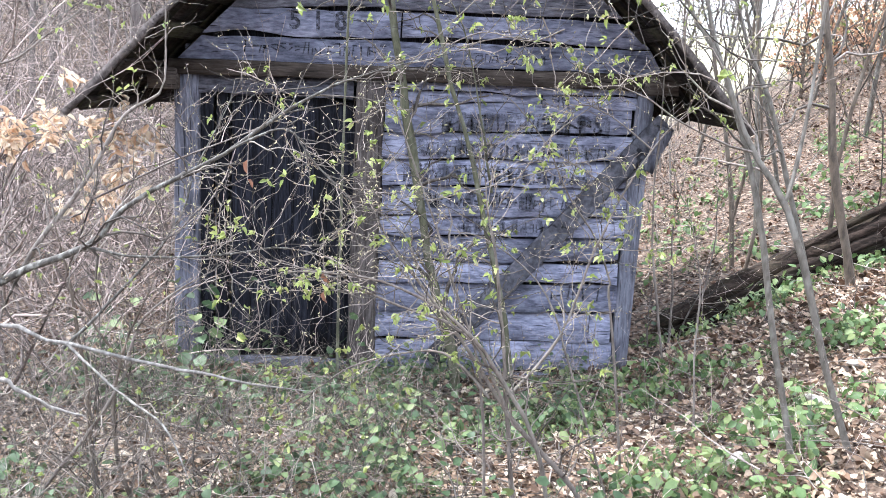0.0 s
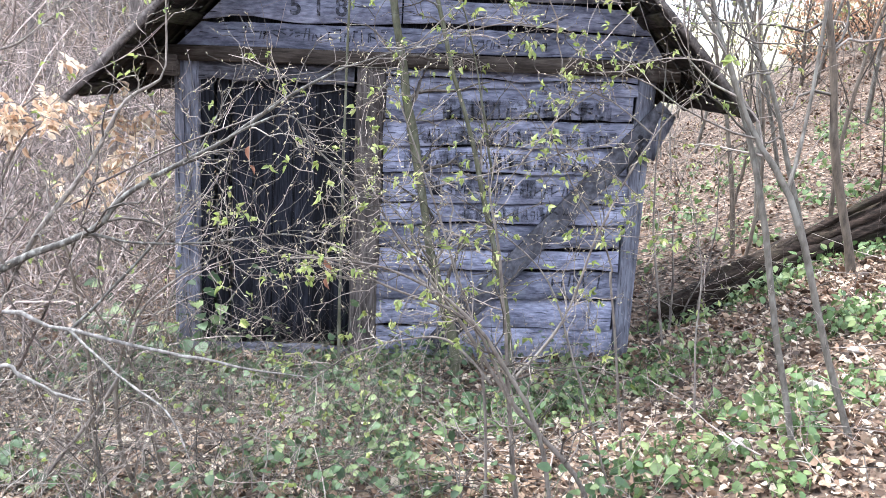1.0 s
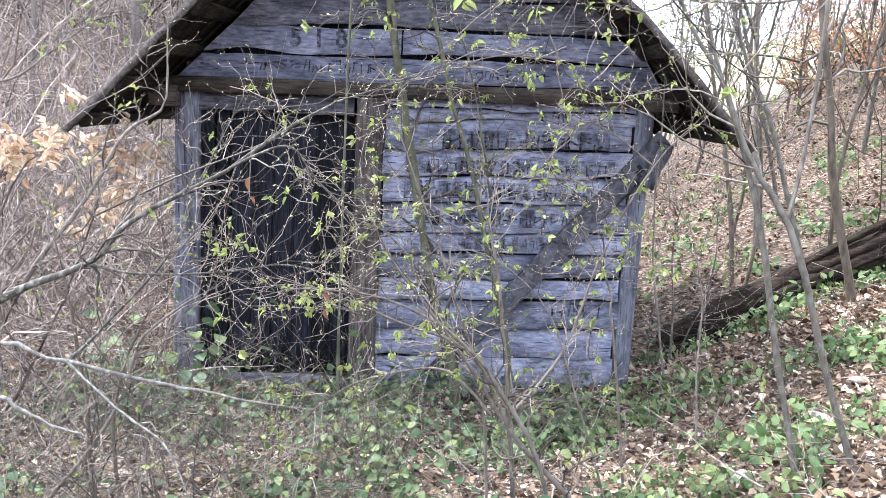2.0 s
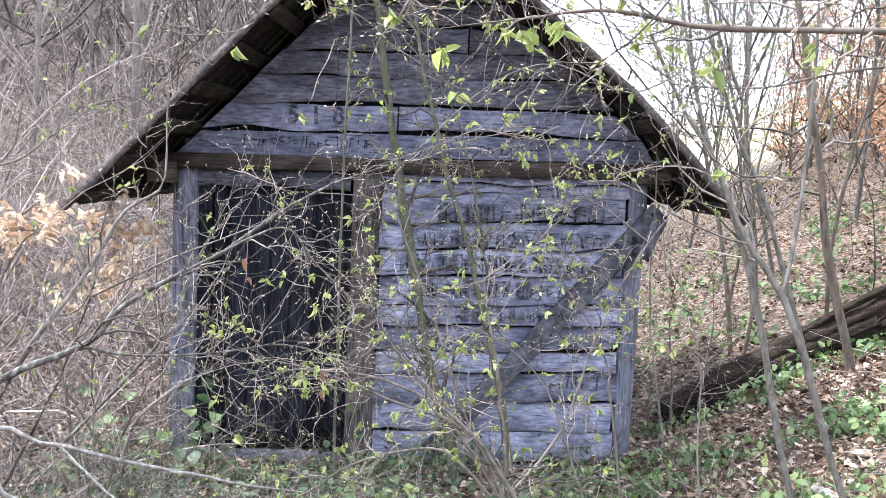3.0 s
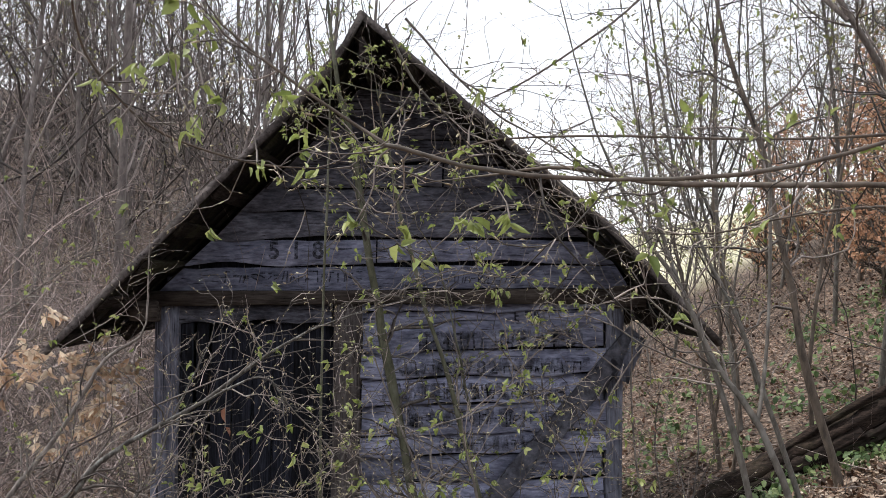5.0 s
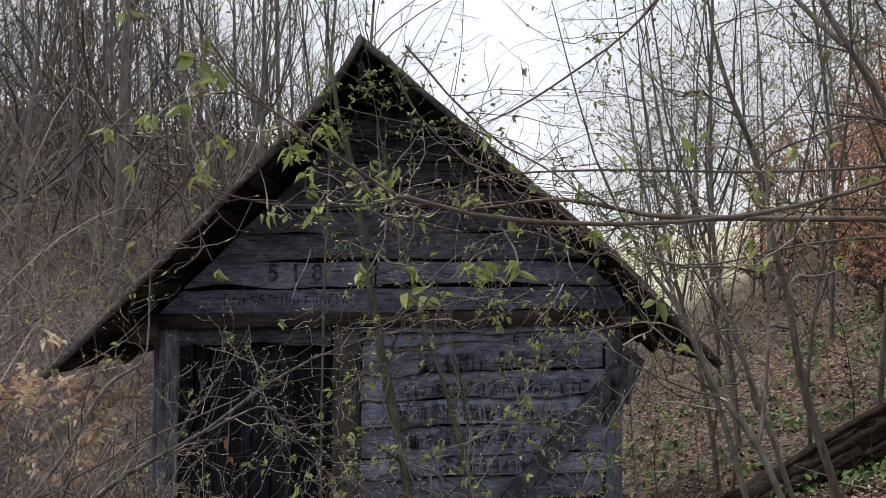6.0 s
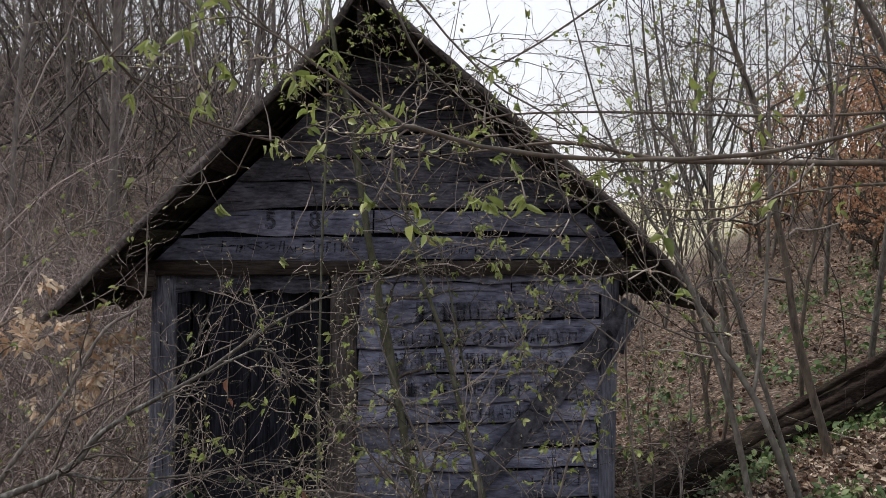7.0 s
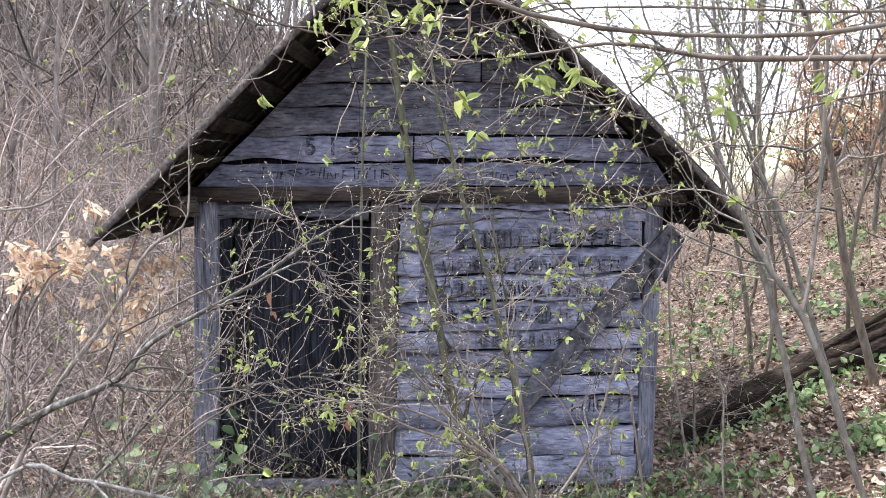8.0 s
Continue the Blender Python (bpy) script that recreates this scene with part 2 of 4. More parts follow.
def tubes(batches, sides=3):
    """Tubes along many lines at once: batches of (points (m, n, 3), radii (m, n))."""
    verts, quads, base = [], [], 0
    for P, R in batches:
        m, n = R.shape
        if not m:
            continue
        T = unit(np.gradient(P, axis=1))
        ref = np.where(np.abs(T[..., 2:3]) > 0.9, np.array([1.0, 0, 0]), np.array([0, 0, 1.0]))
        A = unit(np.cross(T, ref))
        B = np.cross(T, A)
        ang = np.arange(sides) * 2 * np.pi / sides
        ring = P[:, :, None] + R[:, :, None, None] * (A[:, :, None] * np.cos(ang)[:, None] + B[:, :, None] * np.sin(ang)[:, None])
        verts.append(ring.reshape(-1, 3))
        i = np.arange(m)[:, None, None] * n * sides + np.arange(n - 1)[:, None] * sides + np.arange(sides)
        j = np.arange(m)[:, None, None] * n * sides + np.arange(n - 1)[:, None] * sides + (np.arange(sides) + 1) % sides
        quads.append(np.stack([i, j, j + sides, i + sides], -1).reshape(-1, 4) + base)
        base += m * n * sides
    return np.concatenate(verts), [np.concatenate(quads)]


def shoots(rng, start, way, length, radius, n=5, wobble=0.25, lift=0.05, taper=0.3):
    """Crooked lines from start, along way: points (m, n, 3) and radii (m, n)."""
    m = len(start)
    P = np.zeros((m, n, 3))
    P[:, 0] = start
    d = unit(way)
    for k in range(1, n):
        d = unit(d + rng.normal(0, wobble, (m, 3)) + np.array([0, 0, lift]))
        P[:, k] = P[:, k - 1] + d * (length / (n - 1))[:, None]
    R = radius[:, None] * np.linspace(1, taper, n)
    return P, R


def sprout(rng, P, R, count, length, angle=55, thin=0.5, low=0.2, n=5, wobble=0.25, lift=0.05, least=0.0012):
    """Side shoots of every line: count each, length as (least, most) metres."""
    m, k = R.shape
    which = np.repeat(np.arange(m), count)
    u = rng.uniform(low, 0.98, len(which)) * (k - 1)
    i = np.minimum(u.astype(int), k - 2)
    f = (u - i)[:, None]
    start = P[which, i] * (1 - f) + P[which, i + 1] * f
    T = unit(P[which, i + 1] - P[which, i])
    side = unit(np.cross(T, rng.normal(0, 1, (len(which), 3))))
    a = np.radians(rng.normal(angle, 14, len(which)))[:, None]
    way = T * np.cos(a) + side * np.sin(a)
    r = np.maximum((R[which, i] * (1 - f[:, 0]) + R[which, i + 1] * f[:, 0]) * thin, least)
    return shoots(rng, start, way, rng.uniform(*length, len(which)), r, n, wobble, lift)


def leaf_arrays(rng, pos, way, size, width=0.5, fold=0.5, droop=0.25, up=None):
    """Pointed leaves folded along the midrib: seven corners, four faces each."""
    m = len(pos)
    d = unit(way)
    nrm = unit(rng.normal(0, 1, (m, 3)) + np.array([0, 0, 1.0])) if up is None else up
    s = unit(np.cross(d, nrm))
    nn = np.cross(s, d)
    L = size[:, None]
    w = L * width * 0.5
    lift = nn * w * np.asarray(fold).reshape(-1, 1)
    bend = nn * L * droop
    b, mid, tip = pos, pos + d * L * 0.5 - bend * 0.25, pos + d * L - bend
    l1, l2 = pos + d * L * 0.3 + s * w + lift - bend * 0.1, pos + d * L * 0.68 + s * w * 0.8 + lift * 0.8 - bend * 0.5
    r1, r2 = pos + d * L * 0.3 - s * w + lift - bend * 0.1, pos + d * L * 0.68 - s * w * 0.8 + lift * 0.8 - bend * 0.5
    V = np.stack([b, mid, tip, l1, l2, r1, r2], 1)
    o = np.arange(m)[:, None] * 7
    tri = np.concatenate([o + np.array([0, 1, 3]), o + np.array([0, 5, 1])])
    quad = np.concatenate([o + np.array([3, 1, 2, 4]), o + np.array([1, 5, 6, 2])])
    return V.reshape(-1, 3), [tri, quad]


def clusters(rng, P, per=2, ends=1.0, low=0.5, spread=0.01):
    """Places for leaves: near the outer end of the lines."""
    m, n = P.shape[:2]
    keep = rng.random(m) < ends
    Q = P[keep]
    which = np.repeat(np.arange(len(Q)), per)
    u = np.repeat(rng.uniform(low, 1.0, len(Q)), per) * (n - 1)
    i = np.minimum(u.astype(int), n - 2)
    f = (u - i)[:, None]
    pos = Q[which, i] * (1 - f) + Q[which, i + 1] * f + rng.normal(0, spread, (len(which), 3))
    return pos, unit(Q[which, i + 1] - Q[which, i])


def bud_arrays(rng, P, per, size=(0.008, 0.017)):
    """Slim swelling buds, a few on every twig."""
    m, n = P.shape[:2]
    which = np.repeat(np.arange(m), per)
    u = rng.uniform(0.2, 1.0, len(which)) * (n - 1)
    i = np.minimum(u.astype(int), n - 2)
    f = (u - i)[:, None]
    pos = P[which, i] * (1 - f) + P[which, i + 1] * f
    way = unit(unit(P[which, i + 1] - P[which, i]) + rng.normal(0, 0.5, pos.shape))
    L = rng.uniform(*size, len(which))[:, None]
    line = np.stack([pos, pos + way * L * 0.45, pos + way * L], 1)
    return line, np.tile(np.array([0.0008, 0.0026, 0.0006]), (len(which), 1))


def spline(points, n, rng, wobble=0.0):
    """A smooth line of n points through a few, with a slight natural crook."""
    p = np.array(points, dtype=float)
    t = np.linspace(0, len(p) - 1, n)
    out = np.zeros((n, 3))
    for k, u in enumerate(t):
        i = min(int(u), len(p) - 2)
        f = u - i
        a, b, c, d = p[max(i - 1, 0)], p[i], p[i + 1], p[min(i + 2, len(p) - 1)]
        out[k] = 0.5 * (2 * b + (c - a) * f + (2 * a - 5 * b + 4 * c - d) * f * f + (3 * b - a - 3 * c + d) * f ** 3)
    if wobble:
        w = rng.normal(0, wobble, (n, 3))
        out += (w + np.roll(w, 1, 0)) * 0.5
    return out


def smooth_step(v):
    return np.logaddexp(0, v * 4) / 4


def ground_z(x, y):
    """The lie of the land: down from the path to the shed, a bank on the east, a wooded rise on the west."""
    x, y = np.asarray(x, dtype=float), np.asarray(y, dtype=float)
    z = 0.55 - 0.09 * np.clip(y, -6, 7) - 0.01 * np.clip(y - 7, 0, 60)
    x0 = 0.85 + 0.13 * np.clip(y - 3.2, 0, 5) + 0.11 * np.clip(y - 10, 0, 40)
    z = z + 0.38 * smooth_step(x - x0) + 0.08 * smooth_step(x - 5)
    z = z + 0.22 * smooth_step(-x - 3.5) + 0.22 * smooth_step(y - 11) / (1 + np.exp(np.clip((x + 2) * 0.5, -30, 30)))
    z = z + 0.04 * np.sin(1.7 * x + 0.6 * y) * np.cos(1.3 * y - 0.5 * x) + 0.02 * np.sin(4.1 * x + 1) * np.sin(3.7 * y)
    z = z - 0.30 * np.exp(-((x - 2.0) / 0.55) ** 2 - ((y - 6.95) / 0.4) ** 2)
    cap = 5.6 + 8.4 / (1 + np.exp(np.clip((x + 2) * 0.5, -30, 30)))
    return np.minimum(z, cap + 0.02 * np.abs(x))


# ---- ground ----
def ground():
    def axis(a, b, near, far_end):
        core = np.arange(a, b, near)
        step, out, v = near, [], b
        while v < far_end:
            out.append(v)
            step *= 1.18
            v += step
        return core, np.array(out + [far_end])
    cx, ox = axis(-8, 10, 0.14, 900)
    cy, oy = axis(-3, 17, 0.14, 900)
    xs = np.concatenate([-(ox[::-1]) + 2, cx, ox])
    ys = np.concatenate([-(oy[::-1]) + 14, cy, oy])
    X, Y = np.meshgrid(xs, ys)
    Z = ground_z(X, Y)
    V = np.stack([X, Y, Z], -1).reshape(-1, 3)
    w = len(xs)
    i = (np.arange(len(ys) - 1)[:, None] * w + np.arange(w - 1)).reshape(-1)
    ob = new("ground", mesh_of("ground", V, [np.stack([i, i + 1, i + w + 1, i + w], 1)], GROUND, True))
    tagged(ob, "forest floor of bare soil under fallen leaves, sloping", "ground", kind="structure")


ground()

# ---- shed ----
LEAN = 0.022
WALL = 6.0
# the roof's upper face in section: the east slope bulges a little, the west one steepens at the ridge
WEST_SLOPE = [(-0.366, 3.950), (-0.473, 3.759), (-0.644, 3.521), (-1.093, 3.077), (-1.665, 2.510), (-2.323, 1.871)]
EAST_SLOPE = [(-0.363, 3.959), (0.548, 3.158), (1.244, 2.548), (1.854, 1.890)]
ROOF_FRONT, ROOF_BACK = 5.25, 9.3
shed = new("wooden_shed")
shed.location = (-0.3, 7.5, 0)
tagged(shed, "abandoned weathered grey plank shed with a steep gabled roof", "shed")
bpy.context.view_layer.update()
rng = np.random.default_rng(11)


def lean(x, z):
    return x + LEAN * (z - 1.0)


def shed_part(name, V, faces, material, parent=None, label="", smooth=False):
    V = np.asarray(V, dtype=float) - np.array(shed.location)
    ob = new(name, mesh_of(name, V, faces, material, smooth))
    ob.parent = parent or shed
    return tagged(ob, label)


def plank_x(name, x0, x1, z0, z1, y, material, parent=None, thick=0.025, tilt=0.012, rough=0.006, x0b=None, x1b=None, sag=0.0, label="", droop=0.0):
    """A level board with worn, uneven edges: x0, x1 at its foot, x0b, x1b at its head; its foot stands out by tilt."""
    n = max(4, int((x1 - x0) / 0.12) + 2)
    x0b, x1b = x0 if x0b is None else x0b, x1 if x1b is None else x1b
    u = np.linspace(0, 1, n)
    def edge(amount):
        w = rng.normal(0, amount, n)
        return w + np.roll(w, 1) * 0.7 + np.sin(u * rng.uniform(4, 9) + rng.uniform(0, 6)) * amount * 1.2
    lowz, topz = z0 + edge(rough) - sag * np.sin(np.pi * u) - droop * u, z1 + edge(rough * 0.5) - droop * u
    lx, tx = x0 + (x1 - x0) * u, x0b + (x1b - x0b) * u
    bow = edge(0.003)
    rows = []
    for xx, zz, yy in ((lx, lowz, y - tilt + bow), (lx, lowz + 0.006, y - tilt - 0.004 + bow), (tx, topz, y - 0.002 + bow), (tx, topz, y + thick), (lx, lowz, y + thick - tilt)):
        rows.append(np.stack([lean(xx, zz), np.broadcast_to(yy, n), zz], 1))
    V = np.concatenate(rows)
    i = np.arange(n - 1)
    q = np.concatenate([np.stack([a * n + i, a * n + i + 1, b * n + i + 1, b * n + i], 1) for a, b in ((0, 1), (1, 2), (2, 3), (3, 4), (4, 0))])
    ends = np.array([[4 * n, 3 * n, 2 * n, n, 0], [n - 1, 2 * n - 1, 3 * n - 1, 4 * n - 1, 5 * n - 1]])
    return shed_part(name, V, [q, ends], material, parent, label)


def plank_z(name, x0, x1, z0, z1, y, thick, material, parent=None, rough=0.004, label=""):
    """An upright board or post, slightly crooked, with rounded arrises."""
    n = max(4, int((z1 - z0) / 0.25) + 2)
    u = np.linspace(0, 1, n)
    z = z0 + (z1 - z0) * u
    w = lambda: np.cumsum(rng.normal(0, rough * 0.6, n)) * 0.5 + rng.normal(0, rough * 0.5, n)
    a, b, c = w(), w(), w()
    e = min(0.012, (x1 - x0) * 0.2, thick * 0.3)
    rows = []
    for xx, yy in ((x0 + a, y + thick), (x0 + a, y + e + c), (x0 + a + e, y + c), (x1 + b - e, y + c), (x1 + b, y + e + c), (x1 + b, y + thick)):
        rows.append(np.stack([lean(xx, z), np.broadcast_to(yy, n), z], 1))
    V = np.concatenate(rows)
    i = np.arange(n - 1)
    q = np.concatenate([np.stack([k * n + i, ((k + 1) % 6) * n + i, ((k + 1) % 6) * n + i + 1, k * n + i + 1], 1) for k in range(6)])
    caps = np.array([[k * n for k in range(5, -1, -1)], [k * n + n - 1 for k in range(6)]])
    return shed_part(name, V, [q, caps], material, parent, label)


def beam(name, a, b, wide, high, material, parent=None, label="", up=(0, 0, 1), rough=0.004, n=7):
    """A squared timber from a to b, slightly worn."""
    a, b, up = np.array(a, float), np.array(b, float), np.array(up, float)
    d = unit(b - a)
    s = unit(np.cross(d, up))
    t = np.cross(s, d)
    u = np.linspace(0, 1, n)[:, None]
    line = a + (b - a) * u
    e = 0.12
    rows = []
    for ca, cb in ((-1, -1 + e), (-1, 1 - e), (-1 + e, 1), (1 - e, 1), (1, 1 - e), (1, -1 + e), (1 - e, -1), (-1 + e, -1)):
        rows.append(line + s * (ca * wide / 2) + t * (cb * high / 2) + rng.normal(0, rough, (n, 3)))
    V = np.concatenate(rows)
    i = np.arange(n - 1)
    q = np.concatenate([np.stack([k * n + i, ((k + 1) % 8) * n + i, ((k + 1) % 8) * n + i + 1, k * n + i + 1], 1) for k in range(8)])
    caps = np.array([[k * n for k in range(7, -1, -1)], [k * n + n - 1 for k in range(8)]])
    return shed_part(name, V, [q, caps], material, parent, label)


def roof_x(side, z, drop=0.0):
    """Where the roof stands at the height z, lowered by drop."""
    line = WEST_SLOPE if side < 0 else EAST_SLOPE
    return float(np.interp(z + drop, [p[1] for p in line[::-1]], [p[0] for p in line[::-1]]))


def slope_line(line, n=13):
    """Even points down a slope's section (x, z), and the normals that point out of the roof."""
    p = np.array(line, float)
    at = np.concatenate([[0], np.cumsum(np.linalg.norm(np.diff(p, axis=0), axis=1))])
    u = np.linspace(0, at[-1], n)
    q = np.stack([np.interp(u, at, p[:, 0]), np.interp(u, at, p[:, 1])], 1)
    d = unit(np.gradient(q, axis=0))
    out = np.stack([-d[:, 1], d[:, 0]], 1)
    return q, out * np.sign(out[:, 1:2]), d, at[-1]


# front wall: lapped boards beside the door
COURSES = [-0.14, 0.03, 0.25, 0.472, 0.682, 0.84, 1.025, 1.166, 1.38, 1.567, 1.75, 1.96, 2.04, 2.115]
front = new("front_wall")
front.parent = shed
tagged(front, "silver grey lapped boards with rubbed charcoal writing")
for z0, z1 in zip(COURSES, COURSES[1:]):
    left, right = -0.452 + rng.normal(0, 0.006), 1.268 + rng.normal(0, 0.012)
    if z0 < 0:
        for a, b in ((left, -0.16), (0.22, right)):
            plank_x("board", a, b, z0 + 0.1 * (a > 0), z1 - 0.005, WALL, GREY_BOARD, front, rough=0.012)
    elif 0.2 < z0 < 0.3:
        plank_x("board", left, 1.09, z0, z1 - 0.005, WALL, GREY_BOARD, front, droop=-0.03)
        plank_x("board", 1.094, right, z0 + 0.03, z1 + 0.02, WALL + 0.004, GREY_BOARD, front)
    elif 1.9 < z0 < 2.0:
        plank_x("board", left, 0.62, z0, z1 - 0.005, WALL, GREY_BOARD, front)
        plank_x("board", 0.63, right, z0, z1 - 0.005, WALL, GREY_BOARD, front)
    else:
        plank_x("board", left, right, z0, z1 - rng.uniform(0.006, 0.017), WALL, GREY_BOARD, front, rough=0.006, tilt=rng.uniform(0.022, 0.036), droop=-0.04 * (z0 < 1.8))
# added unseen near-black sheet, so the gaps between boards read as dark lines
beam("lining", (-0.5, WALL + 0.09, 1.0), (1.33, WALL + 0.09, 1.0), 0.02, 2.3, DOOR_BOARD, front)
# gable
gable = new("gable")
gable.parent = shed
tagged(gable, "weathered gable boards, the upper ones darkened for overhang shade")
LEVELS = [2.19, 2.37, 2.56, 2.75, 2.92, 3.09, 3.26, 3.44, 3.62, 3.80, 3.98]
for k, (z0, z1) in enumerate(zip(LEVELS, LEVELS[1:])):
    head = min(z1 - rng.uniform(0.005, 0.013), 3.64)
    if z0 > 3.6:
        continue
    wl, wr, hl, hr = roof_x(-1, z0, 0.1), roof_x(1, z0, 0.1), roof_x(-1, head, 0.1), roof_x(1, head, 0.1)
    wl, wr, hl, hr = max(wl, -1.98), min(wr, 1.43), max(hl, -1.98), min(hr, 1.43)
    # boards above the lowest two courses get the tone with overhang shade in it
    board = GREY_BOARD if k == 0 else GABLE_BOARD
    gap = 0.022 if k == 1 else 0.0
    if k in (1, 4):
        seam = -0.36 if k == 1 else 0.1
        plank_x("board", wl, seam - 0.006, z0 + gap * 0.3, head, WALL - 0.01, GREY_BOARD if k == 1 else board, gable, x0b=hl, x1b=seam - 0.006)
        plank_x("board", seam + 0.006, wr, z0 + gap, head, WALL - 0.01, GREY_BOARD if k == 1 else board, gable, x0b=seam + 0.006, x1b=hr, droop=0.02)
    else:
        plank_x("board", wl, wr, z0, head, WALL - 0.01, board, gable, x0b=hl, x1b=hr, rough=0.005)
# added unseen dark panel that stops daylight showing through the gable gaps
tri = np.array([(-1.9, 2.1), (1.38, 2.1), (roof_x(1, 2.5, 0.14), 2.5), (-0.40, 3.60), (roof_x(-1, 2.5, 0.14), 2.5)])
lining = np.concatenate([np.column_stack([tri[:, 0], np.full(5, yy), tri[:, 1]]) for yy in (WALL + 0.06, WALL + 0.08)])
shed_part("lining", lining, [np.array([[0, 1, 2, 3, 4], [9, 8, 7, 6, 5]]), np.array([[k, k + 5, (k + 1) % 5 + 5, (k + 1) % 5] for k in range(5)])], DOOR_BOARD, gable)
# posts, plate, lintel, brace
plank_z("corner_post", -1.912, -1.74, -0.2, 2.16, WALL - 0.03, 0.16, GREY_POST, label="grey squared corner post")
plank_z("corner_post", 1.266, 1.39, -0.1, 2.12, WALL - 0.03, 0.16, GREY_POST)
plank_z("door_post", -0.648, -0.458, -0.15, 2.10, WALL - 0.05, 0.18, BROWN_POST, label="brown door post with knots and nail holes")
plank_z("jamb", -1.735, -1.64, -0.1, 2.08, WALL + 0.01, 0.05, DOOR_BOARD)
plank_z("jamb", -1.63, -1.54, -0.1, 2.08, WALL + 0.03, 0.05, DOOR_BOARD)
plank_x("lintel", -1.74, -0.67, 1.97, 2.10, WALL + 0.0, GABLE_BOARD, label="split dark grey lintel board")
beam("wall_plate", (lean(-1.93, 2.14), WALL - 0.03, 2.145), (lean(1.43, 2.14), WALL - 0.03, 2.135), 0.10, 0.10, BEAM_WOOD, label="dark brown cracked wall plate")
for x0, x1, z0, z1 in ((-2.06, -1.86, 1.99, 2.13), (1.30, 1.52, 2.06, 2.21)):
    beam("purlin", (lean((x0 + x1) / 2, z0), 5.88, (z0 + z1) / 2), (lean((x0 + x1) / 2, z0), 9.0, (z0 + z1) / 2), x1 - x0, z1 - z0, BEAM_WOOD)
beam("brace", (1.49, WALL - 0.06, 1.88), (-0.06, WALL - 0.06, 0.11), 0.04, 0.15, BRACE_WOOD, label="grey diagonal brace nailed over the boards", up=(-0.76, 0, 0.65))
beam("eave_strut", (1.50, 5.93, 1.84), (1.38, 5.93, 1.55), 0.05, 0.09, GREY_POST)
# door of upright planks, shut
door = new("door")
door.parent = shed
tagged(door, "shut near-black plank door")
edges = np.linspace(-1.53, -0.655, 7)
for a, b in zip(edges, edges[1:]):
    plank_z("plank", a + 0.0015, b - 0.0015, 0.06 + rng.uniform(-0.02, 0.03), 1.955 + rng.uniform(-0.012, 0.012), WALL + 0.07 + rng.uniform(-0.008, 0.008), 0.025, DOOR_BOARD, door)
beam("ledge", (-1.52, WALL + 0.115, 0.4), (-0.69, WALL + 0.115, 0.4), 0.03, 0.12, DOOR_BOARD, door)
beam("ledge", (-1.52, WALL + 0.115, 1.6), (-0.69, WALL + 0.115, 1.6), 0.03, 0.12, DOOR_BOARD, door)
plank_x("threshold", -1.76, -0.66, -0.12, 0.07, WALL + 0.0, GABLE_BOARD, label="grey threshold board")
# other walls
for name, x in (("side_wall", -1.86), ("side_wall", 1.33)):
    for z0 in np.arange(-0.1, 2.0, 0.3):
        beam("board", (lean(x, z0), WALL + 0.14, z0 + 0.15), (lean(x, z0), 9.0, z0 + 0.15), 0.03, 0.305, GREY_BOARD)
for z0 in np.arange(-0.1, 3.5, 0.3):
    a, b = max(roof_x(-1, z0 + 0.3, 0.1), -1.9), min(roof_x(1, z0 + 0.3, 0.1), 1.4)
    if b - a > 0.1:
        beam("board", (a, 9.0, z0 + 0.15), (b, 9.0, z0 + 0.15), 0.03, 0.305, GREY_BOARD)
# roof: boards along the slope, battens and rafters beneath
roof = new("roof")
roof.parent = shed
tagged(roof, "steep roof of rotten dark boards with thin worn edges")


def roof_strip(name, line, y0, y1, top, under, material, start=0.0, extra=0.0, rough=0.004, label=""):
    """A board that follows the slope: top and under are its depths below the roof's face."""
    q, out, d, _ = slope_line(line)
    q = q.copy()
    q[-1] += d[-1] * extra
    q[0] += d[0] * start
    n = len(q)
    rows = []
    for depth, y in ((top, y0), (top, y1), (under, y1), (under, y0)):
        wob = rng.normal(0, rough, (n, 2))
        p = q - out * depth + out * wob[:, :1]
        rows.append(np.stack([p[:, 0], y + wob[:, 1], p[:, 1]], 1))
    V = np.concatenate(rows)
    i = np.arange(n - 1)
    F = np.concatenate([np.stack([k * n + i, k * n + i + 1, ((k + 1) % 4) * n + i + 1, ((k + 1) % 4) * n + i], 1) for k in range(4)])
    caps = np.array([[0, n, 2 * n, 3 * n], [4 * n - 1, 3 * n - 1, 2 * n - 1, n - 1]])
    return shed_part(name, V, [F, caps], material, roof, label)


